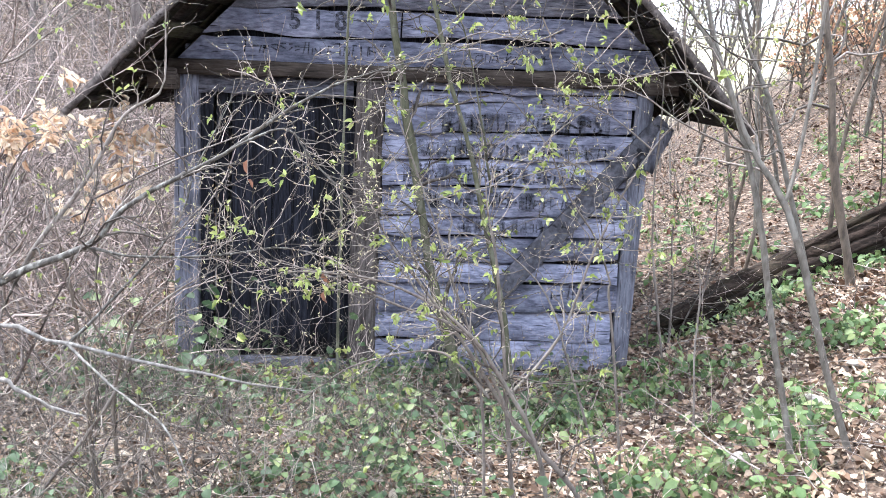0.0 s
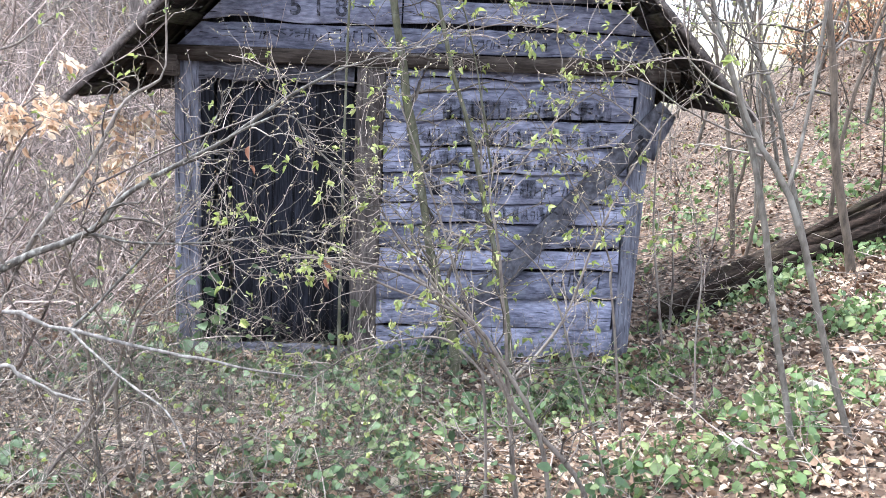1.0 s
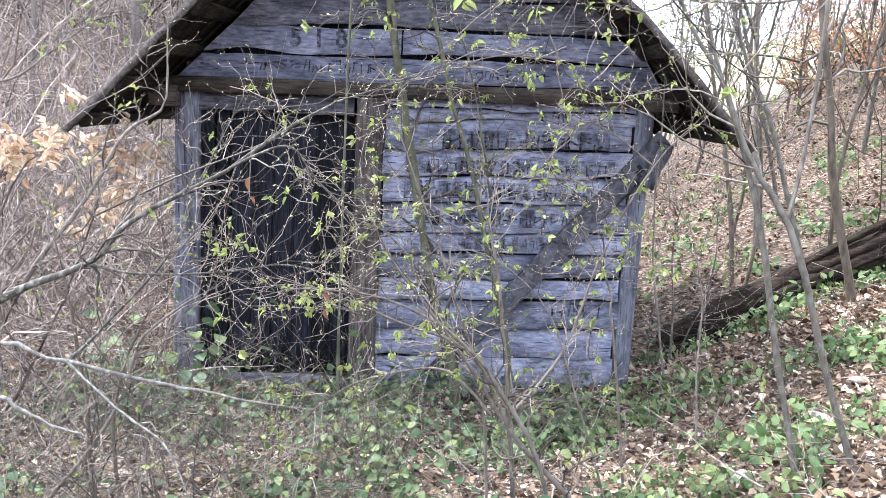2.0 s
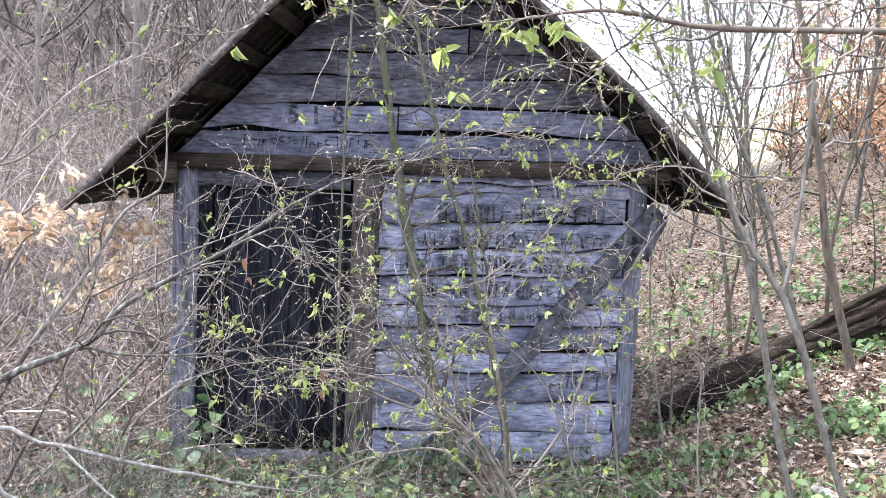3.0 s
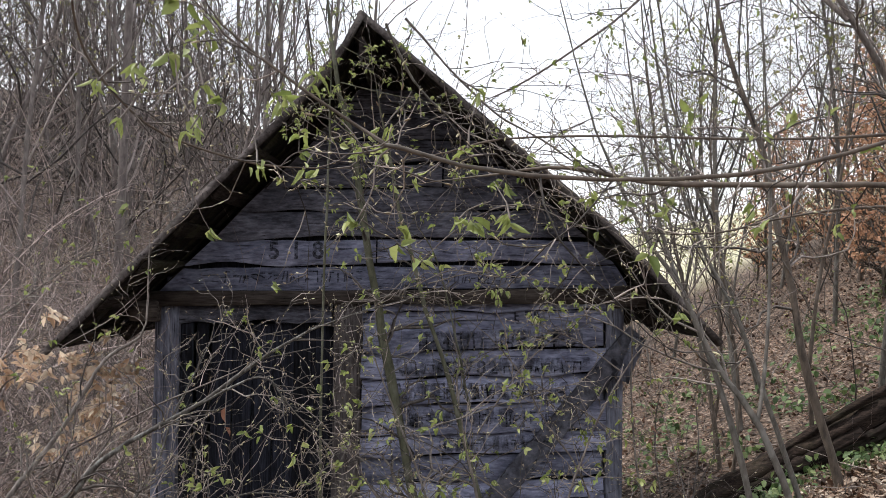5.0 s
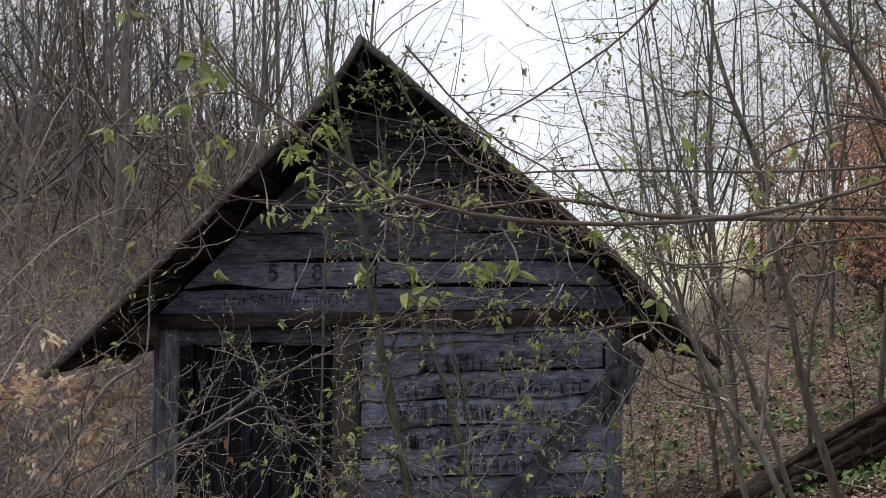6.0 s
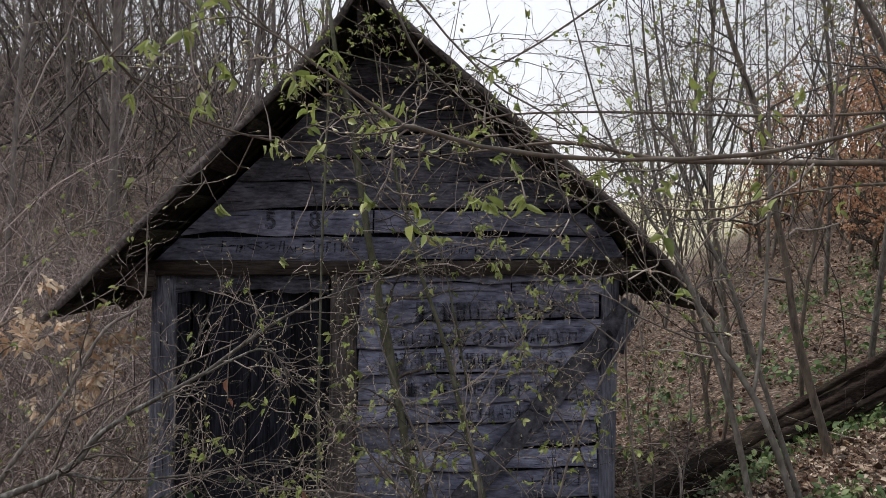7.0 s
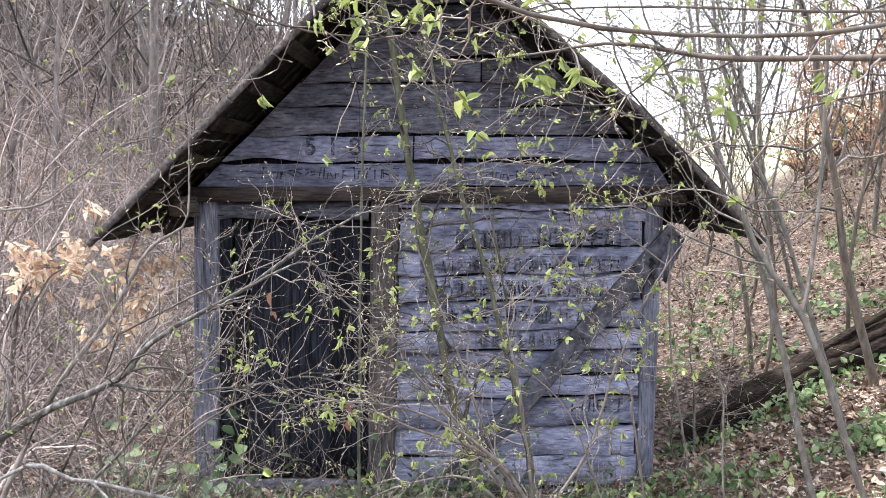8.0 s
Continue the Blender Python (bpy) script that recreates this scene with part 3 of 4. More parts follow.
for line in (WEST_SLOPE, EAST_SLOPE):
    q, out, d, slope = slope_line(line)
    ys = np.linspace(ROOF_FRONT + 0.03, ROOF_BACK, 22)
    for y0, y1 in zip(ys, ys[1:]):
        lift = rng.uniform(0.0, 0.01)
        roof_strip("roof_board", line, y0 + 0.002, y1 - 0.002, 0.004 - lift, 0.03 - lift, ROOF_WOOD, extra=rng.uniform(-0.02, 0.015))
    for s in np.linspace(0.12, slope - 0.1, 9):
        u = np.array([np.interp(s, np.linspace(0, slope, len(q)), c) for c in (q[:, 0], q[:, 1], out[:, 0], out[:, 1], d[:, 0], d[:, 1])])
        a = np.array([u[0] - u[2] * 0.05, ROOF_FRONT + 0.035 + rng.uniform(0, 0.02), u[1] - u[3] * 0.05])
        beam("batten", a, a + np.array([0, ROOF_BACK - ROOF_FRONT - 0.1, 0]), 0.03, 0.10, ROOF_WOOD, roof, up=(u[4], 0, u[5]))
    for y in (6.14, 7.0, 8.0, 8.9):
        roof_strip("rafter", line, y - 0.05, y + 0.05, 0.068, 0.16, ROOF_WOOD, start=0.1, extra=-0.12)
    roof_strip("verge_board", line, ROOF_FRONT, ROOF_FRONT + 0.028, 0.0, 0.042, VERGE_WOOD, extra=0.02, rough=0.006, label="thin worn grey-brown verge board")
beam("ridge_board", (-0.36, ROOF_FRONT + 0.04, 3.72), (-0.36, ROOF_BACK, 3.72), 0.03, 0.16, ROOF_WOOD, roof, n=14)


# charcoal writing on the boards: bars where it cannot be read
def writing(x0, x1, z, high, y, seed, density=1.0):
    r = np.random.default_rng(seed)
    x = x0
    box = np.array([[0, 1, 2, 3], [0, 4, 5, 1], [1, 5, 6, 2], [2, 6, 7, 3], [3, 7, 4, 0], [7, 6, 5, 4]])
    while x < x1:
        V, F = [], []
        w, tall = high * r.uniform(0.3, 0.7), high * r.uniform(0.5, 1.15)
        for kind in r.choice(4, size=r.integers(2, 4), replace=False):
            a, b = [((0, 0), (r.normal(0, 0.01), 1)), ((w, 0), (w + r.normal(0, 0.01), 1)), ((0, 0.5 + r.uniform(-0.3, 0.3)), (w, 0.5 + r.uniform(-0.3, 0.3))), ((0, 0.92), (w, 0.92))][kind]
            p, q = np.array([x + a[0], z + a[1] * tall]), np.array([x + b[0], z + b[1] * tall])
            s = unit(np.array([-(q - p)[1], (q - p)[0]])) * high * 0.06
            for c, dy in ((p - s, 0), (p + s, 0), (q + s, 0), (q - s, 0), (p - s, 0.003), (p + s, 0.003), (q + s, 0.003), (q - s, 0.003)):
                V.append((lean(c[0], c[1]), y + dy, c[1]))
            F.append(box + 8 * len(F))
        tagged(shed_part("charcoal_stroke", V, [np.concatenate(F)], CHARCOAL, front), kind="stuff")
        x += w + high * r.uniform(0.15, 0.4) / density


def smudge(x0, x1, z0, z1, y):
    V = [(lean(x, z), y + d, z) for d in (0, 0.002) for x, z in ((x0, z0), (x1, z0), (x1, z1), (x0, z1))]
    box = np.array([[0, 1, 2, 3], [0, 4, 5, 1], [1, 5, 6, 2], [2, 6, 7, 3], [3, 7, 4, 0], [7, 6, 5, 4]])
    shed_part("charcoal_smudge", V, [box], SMUDGE, front)


def lettering(text, x, z, high, y, step):
    """Charcoal numerals, each a part of its own."""
    for k, sign in enumerate(text):
        curve = bpy.data.curves.new("lettering", "FONT")
        curve.body, curve.size, curve.extrude, curve.offset = sign, high * 1.4, 0.002, high * 0.03
        temp = bpy.data.objects.new("lettering", curve)
        scene.collection.objects.link(temp)
        me = bpy.data.meshes.new_from_object(temp.evaluated_get(bpy.context.evaluated_depsgraph_get()))
        bpy.data.objects.remove(temp)
        me.materials.append(CHARCOAL)
        ob = new("charcoal_numeral", me)
        ob.parent = front
        ob.matrix_basis = Matrix.Translation(Vector((lean(x + k * step, z), y, z)) - shed.location) @ Matrix.Rotation(radians(90), 4, "X")
        tagged(ob, "charcoal numeral " + sign)


for x0, x1, z0, z1 in ((-0.05, 0.55, 1.76, 1.90), (0.5, 1.1, 1.76, 1.91), (-0.3, 0.3, 1.59, 1.71), (0.4, 1.15, 1.60, 1.71), (-0.3, 0.4, 1.41, 1.54), (0.3, 1.0, 1.42, 1.54), (-0.2, 0.7, 1.23, 1.36), (0.1, 0.9, 1.06, 1.17)):
    smudge(x0, x1, z0, z1, WALL - 0.037)
writing(-1.42, -0.48, 2.25, 0.075, WALL - 0.034, 1)
lettering("518", -1.12, 2.42, 0.12, WALL - 0.034, 0.155)
writing(0.12, 0.62, 2.24, 0.06, WALL - 0.034, 2)
writing(0.62, 0.85, 1.95, 0.09, WALL - 0.04, 3, 0.6)
writing(0.0, 1.05, 1.77, 0.11, WALL - 0.040, 4)
writing(-0.2, 0.14, 1.60, 0.085, WALL - 0.040, 5)
lettering("2782", 0.19, 1.60, 0.095, WALL - 0.042, 0.083)
writing(0.55, 1.1, 1.60, 0.08, WALL - 0.040, 6)
writing(-0.25, 0.95, 1.43, 0.10, WALL - 0.040, 7)
writing(-0.15, 0.9, 1.25, 0.08, WALL - 0.040, 8)
writing(0.1, 0.7, 1.08, 0.07, WALL - 0.040, 9, 0.7)
writing(0.8, 1.15, 0.60, 0.10, WALL - 0.040, 10, 0.7)


# ---- plants ----
def plant(name, label, category, stems, material, seed, twigs=8, twig_long=(0.15, 0.45), subs=3, leaves=0.5, leaf_size=(0.03, 0.05), sides=7, group="", leaf_material=None, kind="", per=2, low=0.2):
    """A thing of stems (points, base radius, tip radius) with twigs and leaves grown from them."""
    r = np.random.default_rng(seed)
    foot = Vector(stems[0][0][0])
    top = new(name)
    top.location = foot
    tagged(top, label, category, group, kind)
    main, twig_batch, ends = [], [], []
    for points, r0, r1 in stems:
        line = spline(points, 22, r, r0 * 0.35)
        rad = np.linspace(r0, r1, 22) * (1 + r.normal(0, 0.09, 22))
        rad[-5:] *= np.linspace(0.95, 0.15, 5)
        main.append((line[None], rad[None]))
        if twigs:
            P, R = sprout(r, line[None], rad[None], twigs, twig_long, 50, 0.46, low, 7, 0.3, 0.03, 0.002)
            twig_batch.append((P, R))
            if subs:
                P2, R2 = sprout(r, P, R, subs, (twig_long[0] * 0.3, twig_long[1] * 0.45), 48, 0.66, 0.2, 5, 0.3, 0.03, 0.0016)
                twig_batch.append((P2, R2))
                ends.append(P2)
            ends.append(P)
    def piece(nm, V, F, mat, label=""):
        ob = new(nm, mesh_of(nm, V - np.array(foot), F, mat, True))
        ob.parent = top
        return tagged(ob, label)
    for k, one in enumerate(main):
        piece("stem", *tubes([one], sides), material)
    if twig_batch:
        tagged(piece("twig_growth", *tubes(twig_batch, 4), TWIG), kind="stuff")
    if ends and not kind:
        piece_buds = [bud_arrays(r, P, 2) for P in ends]
        tagged(piece("bud_growth", *tubes(piece_buds, 3), BUD), kind="stuff")
    if leaves and ends:
        pos, way = [], []
        for P in ends:
            a, b = clusters(r, P, per, leaves, 0.45, 0.004)
            pos.append(a)
            way.append(b)
        pos, way = np.concatenate(pos), np.concatenate(way)
        way = unit(way * 0.5 + r.normal(0, 0.5, way.shape) + np.array([0, 0, -0.35]))
        V, F = leaf_arrays(r, pos, way, r.uniform(*leaf_size, len(pos)), 0.44, r.uniform(0.4, 1.8, len(pos)))
        tagged(piece("foliage", V, F, leaf_material or SPRING_LEAF), kind="stuff")
    return top


# shrub whose limbs hang across the door
plant("hazel_shrub", "grey lichen-spotted hazel shrub with long bare crooked limbs", "shrub", [
    ([(-2.25, 3.2, 0.25), (-2.05, 3.25, 0.95), (-1.69, 3.30, 1.29), (-1.35, 3.32, 1.45), (-1.21, 3.34, 1.60), (-0.81, 3.36, 1.83), (-0.40, 3.38, 2.11), (0.18, 3.40, 2.27)], .021, .003),
    ([(-1.34, 3.30, 1.45), (-1.14, 3.38, 1.40), (-0.84, 3.45, 1.41), (-0.58, 3.52, 1.43), (-0.31, 3.60, 1.32)], .007, .002), ([(-1.51, 3.40, 1.00), (-1.35, 3.52, 1.17), (-1.11, 3.65, 1.48), (-1.04, 3.77, 1.74), (-0.87, 3.90, 2.12)], .008, .003), ([(-0.76, 3.20, 1.85), (-0.55, 3.20, 1.94), (-0.43, 3.20, 1.81), (-0.22, 3.20, 1.59)], .005, .002)], LICHEN, 21, 30, (0.15, 0.55), 4, 0.06, (0.016, 0.036), per=4)
plant("hazel_sapling", "thin dark sapling leaning in front of the eave", "sapling", [
    ([(-2.35, 3.85, 0.3), (-1.92, 3.90, 1.20), (-1.68, 4.00, 1.55), (-1.50, 4.10, 1.90), (-1.34, 4.20, 2.06), (-1.33, 4.30, 2.61)], .014, .005), ([(-1.92, 3.60, 2.12), (-1.74, 3.60, 2.15), (-1.54, 3.60, 2.29), (-1.30, 3.60, 2.46)], .006, .002)], TWIG, 22, 16, (0.2, 0.5), 4, 0.3, (0.022, 0.04))
plant("fallen_branch", "pale lichened dead branch propped in the brush", "branch", [
    ([(-2.4, 3.1, 0.55), (-1.72, 3.20, 1.12), (-1.45, 3.23, 1.08), (-1.00, 3.25, 0.99), (-0.74, 3.27, 0.94), (-0.45, 3.30, 0.89)], .012, .004), ([(-1.39, 3.20, 1.09), (-1.17, 3.10, 0.95), (-0.96, 3.00, 0.86), (-0.82, 2.90, 0.66)], .006, .003)], DEADWOOD, 23, 7, (0.15, 0.5), 2, 0)
plant("fallen_branch", "broken white barkless branch lying in the brush", "branch", [([(-1.95, 2.9, 0.5), (-1.54, 2.90, 1.02), (-1.42, 2.90, 1.01), (-1.31, 2.90, 0.96), (-1.19, 2.90, 0.93)], .010, .006)], DEADWOOD, 24, 3, (0.1, 0.3), 1, 0)
plant("dead_sapling", "bare dead sapling leaning in the brush", "sapling", [([(-1.64, 3.40, 0.34), (-1.29, 3.40, 0.83), (-1.16, 3.40, 1.15), (-0.83, 3.40, 1.38)], .010, .003)], TWIG, 25, 12, (0.2, 0.5), 3, 0.05, (0.02, 0.04))
plant("hazel_shrub", "clump of short brown hazel stems in the brush", "shrub", [
    ([(-1.36, 3.45, 0.1), (-1.45, 3.5, 0.45), (-1.52, 3.6, 0.9), (-1.66, 3.7, 1.5)], .015, .005),
    ([(-1.22, 3.5, 0.1), (-1.34, 3.5, 0.45), (-1.36, 3.6, 0.85), (-1.2, 3.8, 1.35)], .013, .004),
    ([(-1.08, 3.5, 0.1), (-1.18, 3.5, 0.4), (-1.32, 3.6, 0.8), (-1.6, 3.6, 1.25)], .012, .004)], BROWN_STEM, 26, 14, (0.2, 0.5), 4, 0.05, (0.018, 0.036), per=3)
# two slim trunks before the wall
plant("beech_sapling", "slim olive-grey sapling before the plank wall", "sapling", [([(0.14, 5.42, -0.1), (0.10, 5.40, 0.34), (-0.07, 5.37, 1.01), (-0.20, 5.33, 1.73), (-0.27, 5.30, 2.08), (-0.40, 5.27, 3.03), (-0.49, 5.23, 3.42), (-0.61, 5.20, 4.42)], .036, .018)], STEM, 31, 22, (0.2, 0.6), 4, 0.25, (0.018, 0.036), per=4)
plant("beech_sapling", "thin forked sapling before the plank wall", "sapling", [([(0.5, 5.2, -0.1), (0.45, 5.20, 0.42), (0.33, 5.16, 1.03), (0.13, 5.12, 1.75), (-0.08, 5.08, 2.52), (-0.18, 5.04, 3.00), (-0.26, 5.00, 3.50)], .022, .008), ([(0.30, 5.30, 1.45), (0.24, 5.20, 1.75), (0.11, 5.10, 2.35), (-0.06, 5.00, 2.67)], .009, .003)], STEM, 32, 20, (0.2, 0.6), 4, 0.25, (0.018, 0.036), per=4)
plant("beech_sapling", "slender leafy sapling whose top crosses the gable", "sapling", [
    ([(-0.62, 5.1, -0.1), (-0.60, 5.08, 1.4), (-0.55, 5.0, 2.6), (-0.52, 4.95, 3.2), (-0.50, 4.9, 3.6)], .010, .004), ([(-0.45, 4.90, 3.42), (-0.30, 4.90, 3.38), (-0.00, 4.90, 3.31), (0.29, 4.90, 3.25), (0.52, 4.90, 3.12)], .004, .002), ([(-0.42, 4.90, 3.32), (-0.56, 4.90, 3.31), (-0.72, 4.90, 3.21)], .003, .0015), ([(-0.47, 5.00, 3.67), (-0.27, 5.00, 3.57), (-0.07, 5.00, 3.60)], .003, .0015)],
    STEM, 35, 16, (0.08, 0.28), 3, 0.55, (0.018, 0.036), per=4, low=0.3)
# many-stemmed shrub in front of the shed
plant("hornbeam_shrub", "many-stemmed budding shrub with fresh leaves", "shrub", [
    ([(0.74, 3.5, 0.1), (0.66, 3.50, 0.38), (0.40, 3.46, 0.69), (0.25, 3.42, 0.90), (0.06, 3.38, 1.20), (-0.15, 3.34, 1.48), (-0.28, 3.30, 1.72)], .014, .003), ([(0.42, 3.5, 0.1), (0.37, 3.50, 0.38), (0.33, 3.50, 0.82), (0.29, 3.50, 1.17), (0.23, 3.50, 1.55), (0.18, 3.50, 1.82)], .013, .003), ([(0.55, 3.42, 0.1), (0.47, 3.40, 0.61), (0.27, 3.34, 1.00), (0.08, 3.28, 1.23), (-0.18, 3.22, 1.38), (-0.43, 3.16, 1.43), (-0.74, 3.10, 1.51)], .011, .002),
    ([(0.32, 3.40, 0.81), (0.15, 3.35, 1.14), (-0.14, 3.30, 1.27), (-0.44, 3.25, 1.40), (-0.69, 3.20, 1.36)], .008, .002), ([(0.34, 3.60, 0.78), (0.57, 3.65, 1.08), (0.70, 3.70, 1.47), (0.90, 3.75, 1.86), (1.15, 3.80, 2.13)], .008, .002), ([(0.9, 3.55, 0.1), (0.81, 3.60, 0.31), (0.61, 3.67, 0.92), (0.47, 3.75, 1.25), (0.22, 3.83, 1.44), (-0.04, 3.90, 1.47)], .007, .002), ([(0.25, 3.40, 0.86), (0.04, 3.45, 1.03), (-0.30, 3.50, 0.95), (-0.50, 3.55, 0.80), (-0.86, 3.60, 0.58)], .006, .002), ([(0.26, 3.48, 0.1), (0.24, 3.50, 0.56), (0.20, 3.52, 0.96), (0.02, 3.55, 1.48), (-0.17, 3.58, 1.99), (-0.27, 3.60, 2.23)], .008, .002)],
    TWIG, 33, 20, (0.15, 0.5), 4, 0.24, (0.018, 0.042), per=4)
plant("hornbeam_sapling", "thin forking budding sapling before the plank wall", "sapling", [
    ([(0.95, 3.95, 0.15), (0.85, 3.92, 0.9), (0.80, 3.9, 1.2), *[(0.09, 3.90, 2.19), (0.30, 3.90, 2.06), (0.47, 3.90, 1.87), (0.59, 3.90, 1.64), (0.72, 3.90, 1.45), (0.80, 3.90, 1.25)][::-1]], .007, .002),
    ([(0.94, 3.90, 1.86), (0.78, 3.90, 1.98), (0.65, 3.90, 2.04), (0.54, 3.90, 2.03)], .0035, .002), ([(0.28, 3.90, 1.59), (0.47, 3.90, 1.87), (0.64, 3.90, 2.02), (0.84, 3.90, 2.17)], .0035, .002), ([(0.47, 3.90, 1.87), (0.53, 3.90, 1.82), (0.74, 3.90, 1.70), (0.90, 3.90, 1.59), (1.02, 3.90, 1.50)], .0035, .002), ([(-0.05, 3.90, 1.59), (0.18, 3.90, 1.65), (0.32, 3.90, 1.70), (0.56, 3.90, 1.77), (0.76, 3.90, 1.82)], .0035, .002)], TWIG, 34, 12, (0.1, 0.35), 3, 0.3, (0.016, 0.036), per=4, low=0.35)
# saplings on the bank
plant("leaning_sapling", "slim grey sapling leaning over the bank", "sapling", [([(1.66, 3.58, 0.2), (1.62, 3.60, 0.48), (1.52, 3.72, 0.98), (1.40, 3.84, 1.69), (1.28, 3.96, 2.13), (1.17, 4.08, 2.54), (1.09, 4.20, 3.11), (0.98, 4.35, 4.3)], .018, .006)], GREY_STEM, 41, 14, (0.3, 0.8), 5, 0.32, (0.018, 0.038), per=3, low=0.45)
plant("leaning_sapling", "grey sapling leaning over the bank, forked at the eave", "sapling", [
    ([(1.95, 3.48, 0.2), (1.88, 3.50, 0.42), (1.69, 3.62, 1.02), (1.52, 3.73, 1.61), (1.35, 3.85, 1.89), (1.24, 3.97, 2.23), (1.07, 4.08, 2.54), (0.85, 4.20, 3.13), (0.62, 4.4, 4.3)], .020, .006), ([(1.5, 3.75, 1.66), (1.62, 3.9, 2.2), (1.66, 4.0, 3.2), (1.62, 4.1, 4.4)], .010, .004), ([(-0.07, 3.00, 3.20), (0.03, 3.10, 3.01), (0.21, 3.20, 2.86), (0.50, 3.30, 2.74), (0.79, 3.40, 2.68)], .005, .002)], GREY_STEM, 42, 14, (0.3, 0.9), 5, 0.32, (0.018, 0.038), per=3, low=0.4)
plant("thin_sapling", "thin dark sapling beside the shed corner", "sapling", [([(1.63, 5.60, -0.28), (1.49, 5.65, 0.56), (1.40, 5.70, 1.25), (1.41, 5.75, 1.92), (1.41, 5.80, 2.57)], .010, .004)], TWIG, 43, 12, (0.2, 0.5), 3, 0.25, (0.02, 0.04))
plant("thin_sapling", "thin bare sapling on the bank", "sapling", [([(1.39, 4.20, 0.01), (1.36, 4.33, 0.68), (1.38, 4.47, 1.16), (1.27, 4.60, 1.68)], .007, .002)], TWIG, 44, 8, (0.2, 0.5), 3, 0.25, (0.02, 0.04))
plant("hazel_shrub", "dark thin stems standing beside the shed's corner", "shrub", [
    ([(1.72, 6.25, -0.15), (1.74, 6.28, 0.5), (1.70, 6.3, 1.1), (1.78, 6.3, 1.6)], .011, .003), ([(1.95, 6.4, -0.12), (1.98, 6.4, 0.4), (2.06, 6.42, 1.0), (2.02, 6.45, 1.5)], .009, .003),
    ([(1.80, 6.5, -0.15), (1.92, 6.5, 0.35), (2.15, 6.5, 0.8), (2.3, 6.5, 1.1)], .008, .002), ([(1.66, 6.4, -0.15), (1.60, 6.4, 0.3), (1.62, 6.4, 0.75)], .008, .003)], TWIG, 49, 12, (0.15, 0.45), 3, 0.1, (0.02, 0.04))
plant("young_tree", "straight brown-barked young tree on the bank", "tree", [([(3.12, 6.38, 0.4), (3.08, 6.40, 0.83), (2.89, 6.50, 1.71), (2.80, 6.60, 2.49), (2.62, 6.70, 3.45), (2.40, 6.80, 4.30), (2.3, 6.9, 5.6)], .038, .016)], BROWN_STEM, 45, 16, (0.5, 1.4), 6, 0.15, (0.03, 0.05), low=0.4)
plant("young_tree", "leaning grey young tree on the bank", "tree", [([(2.73, 5.40, -0.11), (2.46, 5.55, 0.78), (2.13, 5.70, 1.94), (1.86, 5.85, 2.65), (1.71, 6.00, 3.50), (1.6, 6.1, 4.9)], .022, .008)], GREY_STEM, 46, 14, (0.4, 1.1), 6, 0.2, (0.03, 0.05), low=0.35)
plant("young_tree", "straight slim young tree behind the log", "tree", [([(2.81, 8.00, -0.10), (2.70, 8.20, 1.30), (2.48, 8.40, 2.46), (2.30, 8.60, 3.90), (2.2, 8.7, 5.6)], .026, .010)], BROWN_STEM, 47, 14, (0.4, 1.2), 6, 0.2, (0.03, 0.05), low=0.4)
plant("leaning_tree", "dark crooked tree leaning out over the roof", "tree", [
    ([(4.3, 4.6, 1.2), (3.5, 4.55, 2.1), (2.91, 4.50, 2.85), (2.52, 4.50, 3.28), (2.15, 4.50, 3.99), (1.9, 4.6, 5.0)], .030, .012), 
    ([(2.29, 4.5, 3.65), (1.95, 4.8, 4.2), (1.60, 5.00, 4.21), (1.32, 5.12, 3.94), (0.92, 5.25, 3.67), (0.50, 5.38, 3.45), (0.06, 5.50, 3.31)], .015, .004), ([(-0.04, 4.00, 3.52), (0.33, 4.00, 3.11), (0.70, 4.00, 2.87), (1.02, 4.00, 2.57)], .007, .003)], TWIG, 48, 22, (0.4, 1.2), 6, 0.12, (0.025, 0.045))
# tree beside the path, whose twigs hang close before the eye
near_tree = plant("overhanging_tree", "smooth grey tree with low twigs and drooping new leaves", "tree", [
    ([(1.85, 2.1, 0.3), (1.82, 2.12, 1.5), (1.78, 2.1, 2.6), (1.7, 2.1, 4.2)], .05, .03),
    ([(1.8, 2.1, 2.45), (1.35, 2.20, 2.53), (1.08, 2.34, 2.56), (0.75, 2.48, 2.58), (0.52, 2.62, 2.64), (0.28, 2.76, 2.64), (-0.05, 2.90, 2.61)], .0115, .003), ([(1.76, 2.1, 2.86), (1.45, 2.06, 2.74), (1.20, 1.98, 2.645), (0.96, 1.88, 2.57), (0.72, 1.76, 2.52), (0.45, 1.64, 2.50), (0.21, 1.52, 2.50), (0.03, 1.40, 2.53), (0.03, 1.40, 2.53), (-0.08, 1.40, 2.60), (-0.21, 1.40, 2.70), (-0.27, 1.40, 2.78), (-0.32, 1.40, 2.85)], .0065, .0015),
    ([(1.79, 2.12, 2.7), (1.6, 2.5, 2.74), (1.45, 2.6, 2.73), (1.02, 2.52, 2.71), (0.62, 2.44, 2.71), (0.28, 2.36, 2.69), (0.13, 2.28, 2.64), (-0.11, 2.2, 2.59)], .0055, .002),
    ([(-0.56, 1.60, 2.90), (-0.60, 1.72, 2.81), (-0.59, 1.84, 2.73), (-0.52, 1.96, 2.65), (-0.33, 2.08, 2.59), (-0.11, 2.20, 2.59)], .0025, .003), ([(1.8, 2.1, 2.4), (1.58, 2.60, 2.51), (1.25, 2.67, 2.50), (0.95, 2.73, 2.44), (0.69, 2.80, 2.46)], .006, .002)], BROWN_STEM, 51, 17, (0.12, 0.45), 3, 0.2, (0.02, 0.045), low=0.2, per=3)
